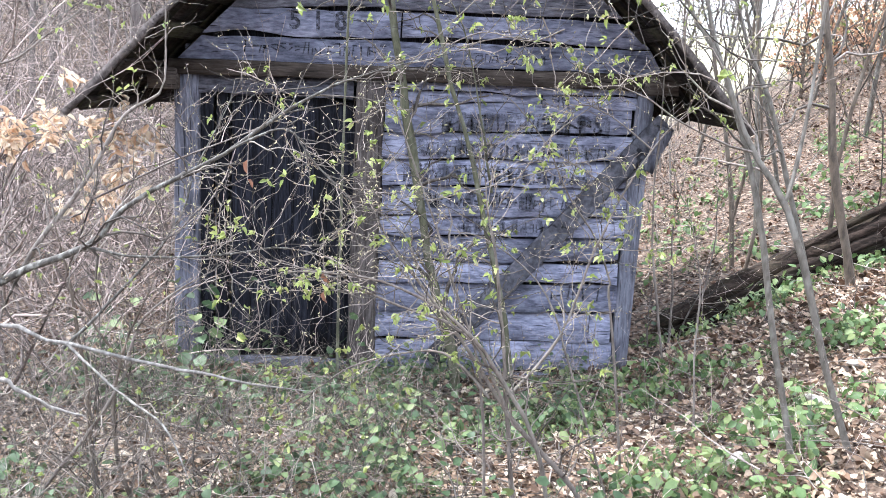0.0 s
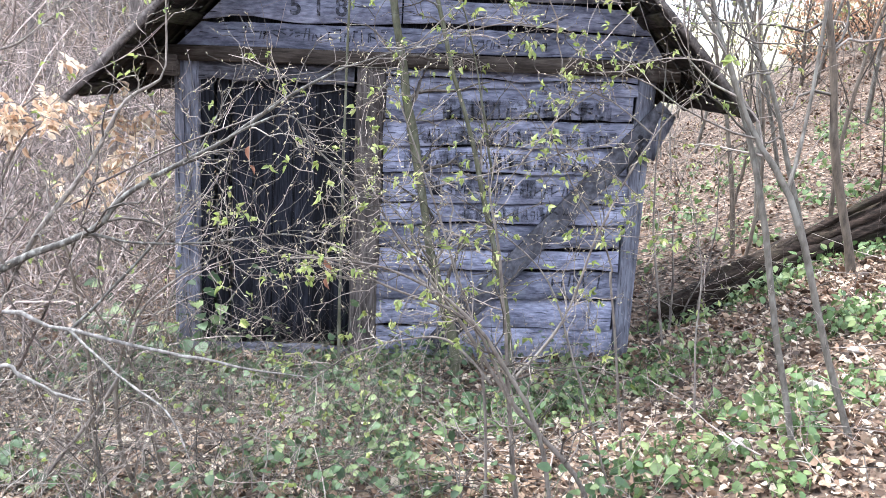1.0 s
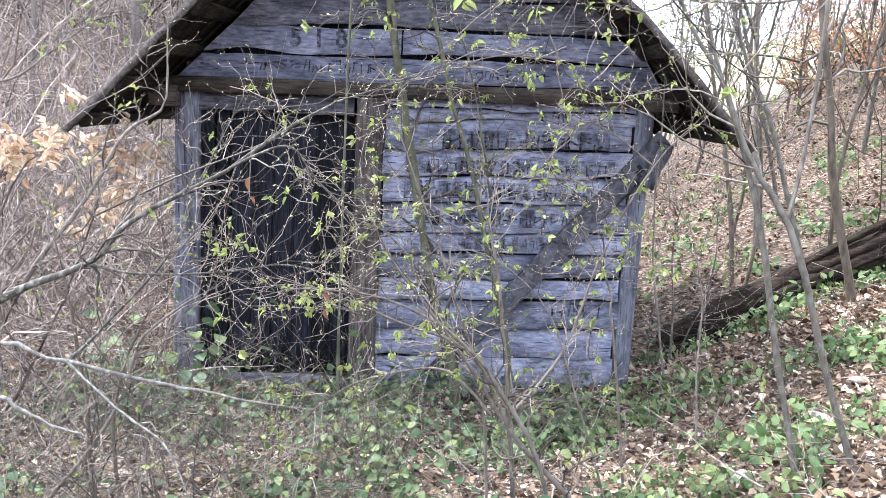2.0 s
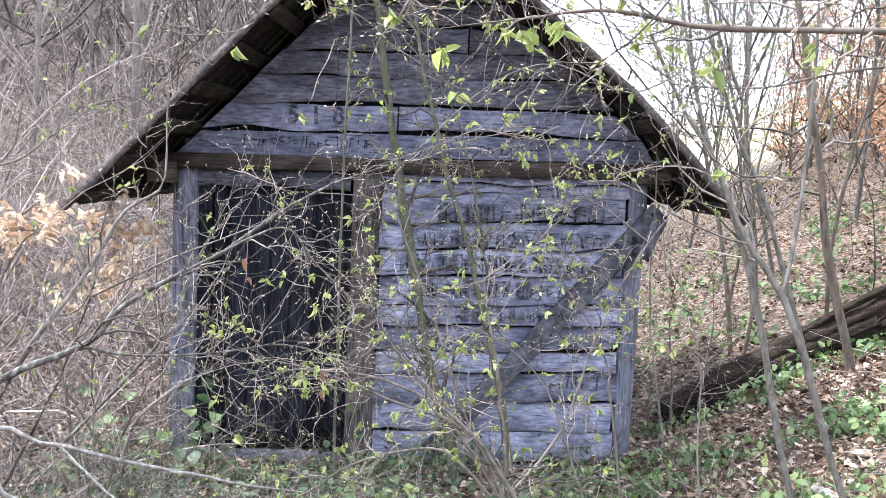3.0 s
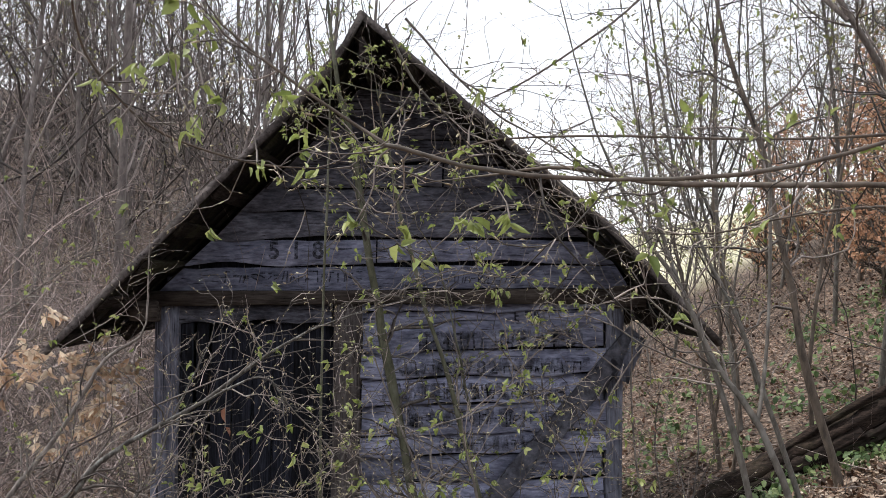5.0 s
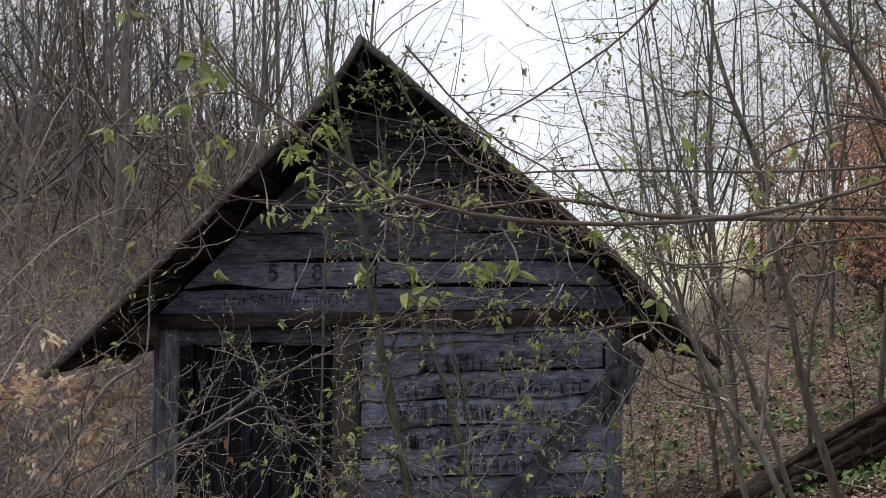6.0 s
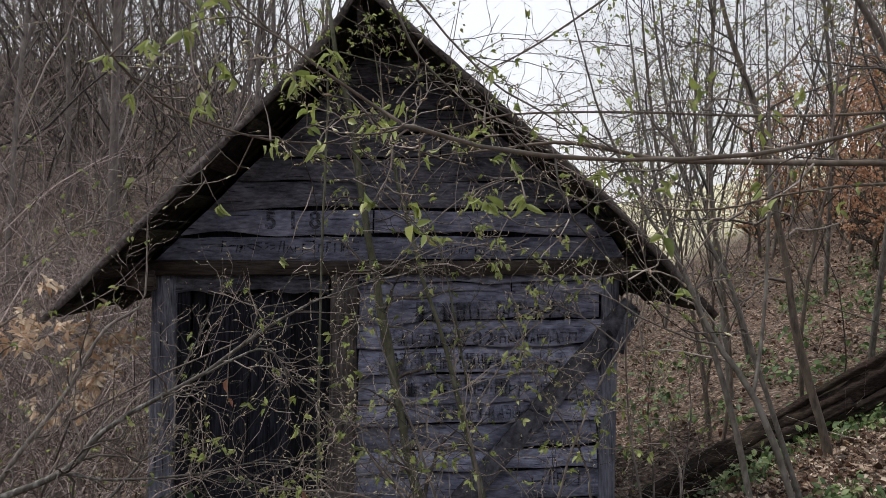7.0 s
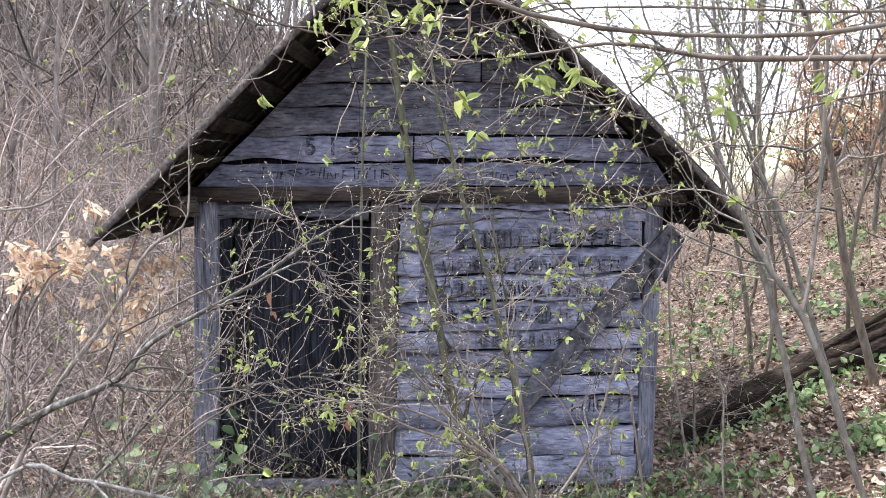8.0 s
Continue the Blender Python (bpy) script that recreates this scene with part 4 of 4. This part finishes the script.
plant("hanging_twig", "thin twig with fresh leaves before the gable", "twig", [([(0.06, 3.90, 2.27), (0.29, 3.90, 2.32), (0.50, 3.90, 2.29), (0.71, 3.90, 2.26)], .003, .0015), ([(1.02, 3.80, 2.60), (0.81, 3.84, 2.51), (0.47, 3.88, 2.63), (0.17, 3.92, 2.50), (-0.18, 3.96, 2.17), (-0.39, 4.00, 2.12)], .004, .002), ([(0.50, 3.70, 2.35), (0.36, 3.73, 2.30), (0.17, 3.75, 2.33), (-0.03, 3.77, 2.25), (-0.32, 3.80, 2.15)], .003, .002)], TWIG, 52, 10, (0.1, 0.3), 3, 0.35, (0.018, 0.038), per=4)


def big_leaves(owner, place, seed):
    """A bud's tuft of folded, drooping new leaves, each a part of its own."""
    r = np.random.default_rng(seed)
    n = r.integers(4, 8)
    for k in range(n):
        way = unit(np.array([r.normal(0, 0.55), r.normal(0, 0.55), -0.75 + r.uniform(-0.1, 0.5)]))[None]
        V, F = leaf_arrays(r, np.zeros((1, 3)), way, np.array([r.uniform(0.02, 0.040)]), 0.27, np.array([r.uniform(0.5, 1.5)]), r.uniform(0.15, 0.6))
        ob = new("leaf", mesh_of("leaf", V, F, SPRING_LEAF, True))
        ob.parent = owner
        ob.location = Vector(place) - owner.location + Vector((r.normal(0, 0.006), r.normal(0, 0.006), r.normal(0, 0.006)))
    P, R = shoots(r, np.array([place]), np.array([[r.normal(0, 0.4), 0.3, 0.5]]), np.array([0.10]), np.array([0.0022]), 4, 0.2)
    V, F = tubes([(P, R)], 4)
    ob = new("twig", mesh_of("twig", V - np.array(owner.location), F, TWIG, True))
    ob.parent = owner


for k, place in enumerate([(-0.44, 1.50, 2.86), (-0.26, 1.40, 2.74), (-0.40, 1.50, 2.69), (-0.29, 1.50, 2.65), (-0.51, 1.60, 2.68), (-0.47, 1.60, 2.61), (-0.37, 1.70, 2.61), (-0.08, 1.35, 2.63), (-0.16, 1.50, 2.62), (-0.22, 1.60, 2.53), (-0.15, 1.70, 2.53), (-0.04, 1.70, 2.57), (0.06, 1.80, 2.53), (0.16, 1.50, 2.54), (0.19, 1.70, 2.68), (0.57, 2.20, 2.70), (0.53, 2.00, 2.54), (0.85, 2.00, 2.64), (0.83, 2.00, 2.60), (0.23, 1.50, 2.42), (0.14, 1.60, 2.42), (0.24, 2.20, 2.35), (-0.00, 1.80, 2.63), (0.46, 2.00, 2.50)]):
    big_leaves(near_tree, place, 300 + k)


# ---- woods ----
def tree_kind(name, label, height, radius, seed, limbs, leaf_material=None, leaf_amount=0.0, bark_material=None, crook=0.06, low=0.2, subs=4, leaf_size=(0.03, 0.06), per=2):
    """A tapered trunk with limbs and twigs, built round its own foot."""
    r = np.random.default_rng(seed)
    top = new(name)
    tagged(top, label, "tree", "trees of the wood")
    start = np.array([[0, 0, -0.3]])
    P, R = shoots(r, start, np.array([[r.normal(0, 0.06), r.normal(0, 0.06), 1.0]]), np.array([height]), np.array([radius]), 12, crook, 0.05, 0.15)
    L, LR = sprout(r, P, R, limbs, (height * 0.12, height * 0.34), 42, 0.55, low, 7, 0.16, 0.10)
    T, TR = sprout(r, L, LR, subs, (height * 0.05, height * 0.13), 45, 0.55, 0.25, 5, 0.2, 0.06, 0.002)
    U, UR = sprout(r, T, TR, 3, (height * 0.02, height * 0.06), 45, 0.7, 0.25, 3, 0.25, 0.04, 0.0016)
    for nm, V_F in (("trunk", tubes([(P, R)], 7)), ("crown", tubes([(L, LR), (T, TR), (U, UR)], 3))):
        ob = new(nm, mesh_of(nm, *V_F, bark_material or FAR_BARK, True))
        ob.parent = top
    if leaf_amount:
        pos, way = clusters(r, U, per, leaf_amount, 0.4, 0.02)
        V, F = leaf_arrays(r, pos, unit(way + r.normal(0, 0.6, way.shape) + np.array([0, 0, -0.4])), r.uniform(*leaf_size, len(pos)), 0.55, r.uniform(0.1, 0.8, len(pos)))
        ob = new("foliage", mesh_of("foliage", V, F, leaf_material, True))
        ob.parent = top
    return top


def stand(kinds, places, seed):
    """One tree of a random kind at each place; the first of each kind is the one that was built."""
    r = np.random.default_rng(seed)
    fresh = list(kinds)
    for x, y in places:
        m = Matrix.Translation((x, y, float(ground_z(x, y)))) @ Matrix.Rotation(r.uniform(0, 6.28), 4, "Z") @ Matrix.Rotation(r.normal(0, 0.06), 4, "X")
        s = r.uniform(0.8, 1.25)
        if fresh:
            ob = fresh.pop()
            ob.matrix_basis = m
        else:
            ob = copy_thing(kinds[r.integers(len(kinds))], m)
        ob.scale = (s, s, s)


def scattered(seed, n, xs, ys, least, keep=lambda x, y: True):
    """Up to n places in a rectangle of the plan, no two nearer than least."""
    r = np.random.default_rng(seed)
    out = []
    for _ in range(n * 30):
        x, y = r.uniform(*xs), r.uniform(*ys)
        if keep(x, y) and all((x - a) ** 2 + (y - b) ** 2 > least ** 2 for a, b in out):
            out.append((x, y))
            if len(out) == n:
                break
    return out


def off_shed(x, y):
    return not (-2.7 < x < 2.2 and 4.5 < y < 10)


pole_a = tree_kind("hornbeam_tree", "slim bare hornbeam with a few opening leaves", 6.0, 0.025, 61, 20, FAR_LEAF, 0.8, BROWN_STEM)
pole_b = tree_kind("hornbeam_tree", "slim grey bare hornbeam with upright limbs", 8.5, 0.032, 62, 24, FAR_LEAF, 0.8, GREY_STEM)
pole_c = tree_kind("hornbeam_tree", "thin crooked bare young hornbeam", 4.5, 0.017, 63, 16, FAR_LEAF, 0.8, TWIG, 0.10)
stand([pole_a, pole_b, pole_c], scattered(64, 66, (2.6, 16), (7.2, 26), 0.75, lambda x, y: x > 0.16 * y + 1.2 and x < 0.75 * y) + [(3.5, 7.6), (4.4, 8.3), (3.1, 9.4), (5.0, 7.4), (4.0, 10.2), (5.6, 9.0)], 65)
tall_a = tree_kind("beech_tree", "tall bare grey beech in the wood behind the shed", 15, 0.065, 71, 26,FAR_LEAF, 0.3, FAR_BARK, 0.035, 0.15, 4, (0.05, 0.09))
tall_b = tree_kind("beech_tree", "tall thin bare beech with a narrow crown", 13, 0.048, 72, 26,FAR_LEAF, 0.3, FAR_BARK, 0.045, 0.12, 4, (0.05, 0.09))
tall_c = tree_kind("oak_tree", "bare crooked oak with spreading limbs", 11, 0.055, 73, 26,FAR_LEAF, 0.3, FAR_BARK, 0.07, 0.15, 4, (0.05, 0.09))
stand([tall_a, tall_b, tall_c], scattered(74, 80, (-24, 0), (13, 36), 1.2, lambda x, y: x < -0.12 * y and x > -0.75 * y), 75)
rust = tree_kind("beech_tree", "young beech holding its rust-brown dead leaves", 3.0, 0.045, 81, 26, RUST_LEAF, 0.7, BROWN_STEM, 0.05, 0.12, 5, (0.05, 0.085), 3)
stand([rust], [(6.7, 12.4), (7.3, 13.2), (8.1, 13.8), (6.9, 11.8), (7.7, 12.4), (8.8, 14.6), (7.4, 14.6), (8.7, 13.0), (9.6, 15.2), (7.9, 11.2), (9.2, 12.2), (8.0, 16.0), (9.0, 17.0), (10.4, 14.0), (10.2, 16.4), (9.8, 11.6), (8.4, 10.4), (7.4, 18.5), (8.2, 19.5), (8.8, 21.0), (9.6, 22.0), (7.9, 20.5), (10.3, 21.0), (9.0, 19.2), (10.0, 19.4), (11.2, 20.4), (9.2, 18.6), (8.6, 15.8), (8.6, 17.4), (9.4, 16.2), (10.8, 18.6), (12.0, 17.2), (11.4, 15.4)], 82)


def oak_sprays():
    """Tan dead leaves still hanging on a low oak branch beside the eave."""
    plant("oak_sapling", "oak sapling with tan dead leaves still hanging", "sapling", [
        ([(-3.3, 5.9, -0.1), (-3.15, 5.8, 0.9), (-2.95, 5.7, 1.6), (-2.4, 5.65, 2.0)], .022, .004),
        ([(-3.1, 5.8, 1.1), (-2.75, 5.7, 1.62), (-2.2, 5.65, 1.72)], .008, .003), ([(-3.12, 5.8, 1.0), (-3.0, 5.7, 1.5), (-2.75, 5.6, 1.68)], .007, .003),
        ([(-3.15, 5.8, 0.8), (-2.6, 5.7, 1.3), (-1.98, 5.7, 1.62)], .008, .003), ([(-3.15, 5.8, 0.7), (-2.6, 5.65, 1.15), (-2.05, 5.6, 1.42)], .007, .003)],
        TWIG, 91, 13, (0.08, 0.26), 2, 0.8, (0.055, 0.10), per=3, leaf_material=OAK_LEAF, low=0.55)


oak_sprays()


def thicket(name, label, places, seed, height, stems, twig_count, material, radius=(0.004, 0.011), leaves=0.0):
    """Dense bare brush: many crooked stems with twigs, too many to count."""
    r = np.random.default_rng(seed)
    xy = np.array(places)
    foot = np.repeat(np.column_stack([xy, ground_z(xy[:, 0], xy[:, 1]) - 0.05]), stems, 0)
    foot[:, :2] += r.normal(0, 0.12, (len(foot), 2))
    way = np.column_stack([r.normal(0, 0.62, len(foot)), r.normal(0, 0.5, len(foot)), np.ones(len(foot))])
    P, R = shoots(r, foot, way, r.uniform(*height, len(foot)), radius[0] + (radius[1] - radius[0]) * r.random(len(foot)) ** 2.2, 9, 0.22, 0.0)
    T, TR = sprout(r, P, R, twig_count, (0.25, 0.9), 62, 0.5, 0.12, 5, 0.26, 0.0, radius[0] * 0.45)
    U, UR = sprout(r, T, TR, 2, (0.1, 0.35), 50, 0.7, 0.2, 3, 0.25, 0.02, radius[0] * 0.32)
    ob = new(name, mesh_of(name, *tubes([(P, R), (T, TR), (U, UR)], 3), material, True))
    tagged(ob, label, "brush", kind="stuff")
    if leaves:
        pos, way = clusters(r, U, 2, leaves, 0.4, 0.004)
        V, F = leaf_arrays(r, pos, unit(way + r.normal(0, 0.5, way.shape)), r.uniform(0.02, 0.045, len(pos)), 0.55, r.uniform(0.2, 1, len(pos)))
        ob = new("brush_leaves", mesh_of("brush_leaves", V, F, SPRING_LEAF, True))
        tagged(ob, "small fresh leaves on the brush", "leaves", kind="stuff")


thicket("thicket", "dense pale leafless brush beside the shed", scattered(101, 120, (-6.5, -2.15), (4.4, 10.5), 0.25, lambda x, y: x > -0.72 * y), 102, (1.2, 3.2), 3, 9, THICKET_TWIG, (0.005, 0.02), leaves=0.05)
thicket("thicket", "dense grey leafless brush behind the shed", scattered(103, 115, (-15, -2.0), (10, 21), 0.5, lambda x, y: x > -0.72 * y), 104, (2.0, 6.0), 4, 11, THICKET_TWIG, (0.008, 0.018))
thicket("far_woods", "far grey leafless wood up the slope", scattered(111, 240, (-30, 1.0), (20, 42), 1.0, lambda x, y: -0.72 * y < x < -0.06 * y), 112, (5.0, 12.0), 3, 9, FAR_BARK, (0.02, 0.05))
thicket("low_brush", "low tangle of bare twigs on the slope", scattered(105, 48, (-3.0, -0.3), (2.9, 5.6), 0.14, lambda x, y: x < -1.3 or y < 4.6), 106, (0.2, 0.75), 2, 5, TWIG, (0.004, 0.008), 0.03)
thicket("hill_brush", "sparse bare brush on the leafy bank", scattered(107, 170, (2.2, 15), (6.8, 26), 0.45, lambda x, y: x > 0.16 * y + 0.8), 108, (1.0, 3.0), 2, 8, TWIG, (0.004, 0.010), 0.12)
thicket("low_brush", "dense low tangle of grey twigs on the slope", scattered(113, 55, (-2.4, -0.1), (2.7, 4.6), 0.12), 114, (0.15, 0.7), 2, 5, TWIG, (0.003, 0.008), 0.08)
thicket("dry_stalks", "thin dry stalks round the shrub's foot", scattered(109, 46, (-0.4, 1.9), (3.0, 5.7), 0.15), 110, (0.2, 0.8), 2, 3, THICKET_TWIG, (0.002, 0.004), 0.06)


# ---- forest floor ----
def litter(seed, n, xs, ys, size, material, label):
    r = np.random.default_rng(seed)
    x, y = r.uniform(*xs, n), ys[0] + (ys[1] - ys[0]) * r.random(n) ** 1.4
    ok = (x > -0.75 * y - 0.4) & (x < 0.75 * y + 0.4) & ~((x > -1.9) & (x < 1.4) & (y > 5.95) & (y < 9.1))
    x, y = x[ok], y[ok]
    z = ground_z(x, y) + r.uniform(0.002, 0.03, len(x))
    a = r.uniform(0, 6.28, len(x))
    way = np.column_stack([np.cos(a), np.sin(a), r.normal(0.08, 0.35, len(x))])
    up = unit(np.column_stack([r.normal(0, 0.35, len(x)), r.normal(0, 0.35, len(x)), np.ones(len(x))]))
    V, F = leaf_arrays(r, np.column_stack([x, y, z]), way, size[0] + (size[1] - size[0]) * r.random(len(x)) ** 1.6, r.uniform(0.35, 0.95, (len(x), 1)), r.normal(0.1, 0.9, len(x)), r.normal(0.1, 0.25, (len(x), 1)), up)
    ob = new("fallen_leaves", mesh_of("fallen_leaves", V, F, material, True))
    tagged(ob, label, "leaves", kind="stuff")


def sticks(seed, n, xs, ys):
    """Dead twigs lying every way on the leaves."""
    r = np.random.default_rng(seed)
    x, y = r.uniform(*xs, n), r.uniform(*ys, n)
    a = r.uniform(0, 6.28, n)
    P, R = shoots(r, np.column_stack([x, y, ground_z(x, y) + r.uniform(0.01, 0.09, n)]), np.column_stack([np.cos(a), np.sin(a), r.normal(0.02, 0.1, n)]), r.uniform(0.15, 0.8, n), r.uniform(0.0015, 0.005, n), 6, 0.15, 0.0)
    P[..., 2] = np.maximum(P[..., 2], ground_z(P[..., 0], P[..., 1]) + 0.01)
    ob = new("fallen_twigs", mesh_of("fallen_twigs", *tubes([(P, R)], 4), TWIG, True))
    tagged(ob, "dead twigs lying on the fallen leaves", "twigs", kind="stuff")


sticks(125, 900, (-3.0, 0.8), (2.6, 5.8))
sticks(126, 500, (0.5, 6.0), (2.8, 9.0))
litter(121, 85000, (-5, 6), (2.2, 7.0), (0.016, 0.062), DRY_LEAF, "pale tan and brown curled fallen beech leaves")
# bank litter: brown leaves whose colour also carries the shade there
litter(122, 62000, (-8, 14), (5.6, 20), (0.03, 0.08), SHADED_BANK_LEAF, "brown fallen leaves deep on the bank, colour darkened for shade")


def herbs(name, label, seed, n, xs, ys, material, size, tall, per, keep=lambda x, y: True, width=0.7, sparse=-0.02):
    """Low plants: each a rosette of stalked leaves."""
    r = np.random.default_rng(seed)
    pts = [(x, y) for x, y in zip(r.uniform(*xs, n), r.uniform(*ys, n)) if keep(x, y) and noise.noise((x * 1.1, y * 1.1, seed)) > sparse]
    xy = np.repeat(np.array(pts), per, 0)
    foot = np.column_stack([xy, ground_z(xy[:, 0], xy[:, 1])])
    a = r.uniform(0, 6.28, len(foot))
    way = np.column_stack([np.cos(a) * 0.55, np.sin(a) * 0.55, r.uniform(0.5, 1.2, len(foot))])
    P, R = shoots(r, foot, way, r.uniform(*tall, len(foot)), np.full(len(foot), 0.0018), 4, 0.15, -0.05)
    d = P[:, -1] - P[:, -2]
    d[:, 2] = r.normal(-0.01, 0.02, len(d))
    V, F = leaf_arrays(r, P[:, -1], d, r.uniform(*size, len(foot)), width, r.uniform(0.0, 0.5, len(foot)), 0.2, unit(np.column_stack([r.normal(0, 0.3, len(d)), r.normal(-0.25, 0.3, len(d)), np.ones(len(d))])))
    top = new(name, mesh_of(name, V, F, material, True))
    tagged(top, label, "plants", kind="stuff")
    stalks = new("stalks", mesh_of("stalks", *tubes([(P, R)], 3), material, True))
    stalks.parent = top


clear = lambda x, y: not (-2.0 < x < 1.45 and y > 5.9)
herbs("bramble_patch", "dull green bramble and ivy leaves before the door", 131, 700, (-2.5, 1.0), (3.3, 5.9), IVY_LEAF, (0.028, 0.066), (0.08, 0.3), 5, clear, 0.8, -0.12)
herbs("green_herbs", "light green woodland herbs among fallen leaves", 132, 1500, (0.0, 4.6), (3.0, 7.2), HERB_LEAF, (0.03, 0.075), (0.03, 0.15), 7, clear, 0.65)
herbs("green_herbs", "light green woodland herbs on the leafy bank", 133, 700, (1.8, 7.5), (6.8, 13), HERB_LEAF, (0.06, 0.10), (0.05, 0.2), 5, clear, 0.65)
herbs("bramble_patch", "bramble leaves climbing beside the door", 134, 150, (-1.9, -0.9), (5.2, 5.85), IVY_LEAF, (0.05, 0.115), (0.15, 0.8), 4, clear, 0.85)


LOG_FOOT, LOG_HEAD = (1.95, 7.28, 0.04), (5.2, 7.1, 1.95)


def fallen_log():
    """A long rotten timber on the bank, its bark ridged and split."""
    r = np.random.default_rng(141)
    top = new("fallen_log")
    a, b = np.array(LOG_FOOT), np.array(LOG_HEAD)
    top.location = a
    tagged(top, "long dark rotten log lying up the bank", "log")
    for nm, off, rad in (("log", (0, 0, 0), 0.112), ("split_slab", (0.4, -0.17, 0.10), 0.05), ("split_slab", (1.3, -0.12, 0.66), 0.045), ("split_slab", (0.05, -0.14, -0.02), 0.06), ("split_slab", (0.9, -0.10, 0.66), 0.03)):
        n, sides = 44, 22
        u = np.linspace(0, 1 if nm == "log" else 0.5, n)
        line = a + (b - a) * u[:, None] + np.array(off)
        line[:, 2] += np.sin(u * 9) * 0.025 - np.exp(-u * 12) * 0.03
        ang = np.arange(sides) * 2 * np.pi / sides
        V, F = tubes([(line[None], np.full((1, n), rad))], sides)
        ridge = 1 + r.normal(0, 0.17, sides)[None] + 0.09 * r.normal(0, 1, (n, sides)) + 0.10 * np.sin(u * 14)[:, None] * np.cos(2 * ang)[None]
        V = np.repeat(line, sides, 0) + (V - np.repeat(line, sides, 0)) * ridge.reshape(-1, 1)
        F.append(np.array([list(range(sides))[::-1], list(range((n - 1) * sides, n * sides))]))
        ob = new(nm, mesh_of(nm, V - a, F, LOG_BARK, False))
        ob.parent = top


fallen_log()


def stone(x, y, size, seed):
    """A pale flat stone half sunk among the leaves."""
    bm = bmesh.new()
    bmesh.ops.create_icosphere(bm, subdivisions=3, radius=1.0)
    for v in bm.verts:
        k = 1 + 0.28 * noise.noise(v.co * 1.3 + Vector((seed, 0, 0))) + 0.08 * noise.noise(v.co * 4)
        v.co = Vector((v.co.x * size * k, v.co.y * size * 0.6 * k, v.co.z * size * 0.35 * k))
    me = bpy.data.meshes.new("stone")
    bm.to_mesh(me)
    bm.free()
    me.materials.append(STONE)
    ob = new("stone", me)
    ob.location = (x, y, float(ground_z(x, y)) + size * 0.12)
    ob.rotation_euler = (0.2, -0.15, seed)
    tagged(ob, "pale flat stone half sunk among fallen leaves", "stone", "stones on the slope")


stone(1.42, 3.72, 0.085, 1)
stone(2.0, 4.25, 0.085, 2.2)
stone(2.35, 4.6, 0.07, 3.1)


def hanging_dead_leaves(x, y, z, count, seed):
    """A few curled brown leaves still caught on a twig."""
    r = np.random.default_rng(seed)
    P, R = shoots(r, np.array([[x, y, z + 0.28]]), np.array([[0.1, 0.0, -1.0]]), np.array([0.3]), np.array([0.0022]), 5, 0.12, -0.05)
    ob = new("dead_leaf_twig", mesh_of("dead_leaf_twig", *tubes([(P, R)], 4), TWIG, True))
    tagged(ob, "thin twig with caught curled brown leaves", "twig")
    for k in range(count):
        V, F = leaf_arrays(r, P[:, r.integers(2, 5)], np.array([[r.normal(0, 0.35), r.normal(0, 0.3), -1.0]]), np.array([r.uniform(0.035, 0.06)]), 0.4, np.array([1.2]), 0.2)
        leaf = new("dead_leaf", mesh_of("dead_leaf", V, F, DEAD_LEAF, True))
        leaf.parent = ob


hanging_dead_leaves(-0.70, 3.32, 1.68, 2, 151)
hanging_dead_leaves(1.50, 5.6, 1.32, 4, 152)
hanging_dead_leaves(1.42, 5.6, 1.22, 3, 153)
hanging_dead_leaves(-0.42, 3.2, 1.36, 2, 154)
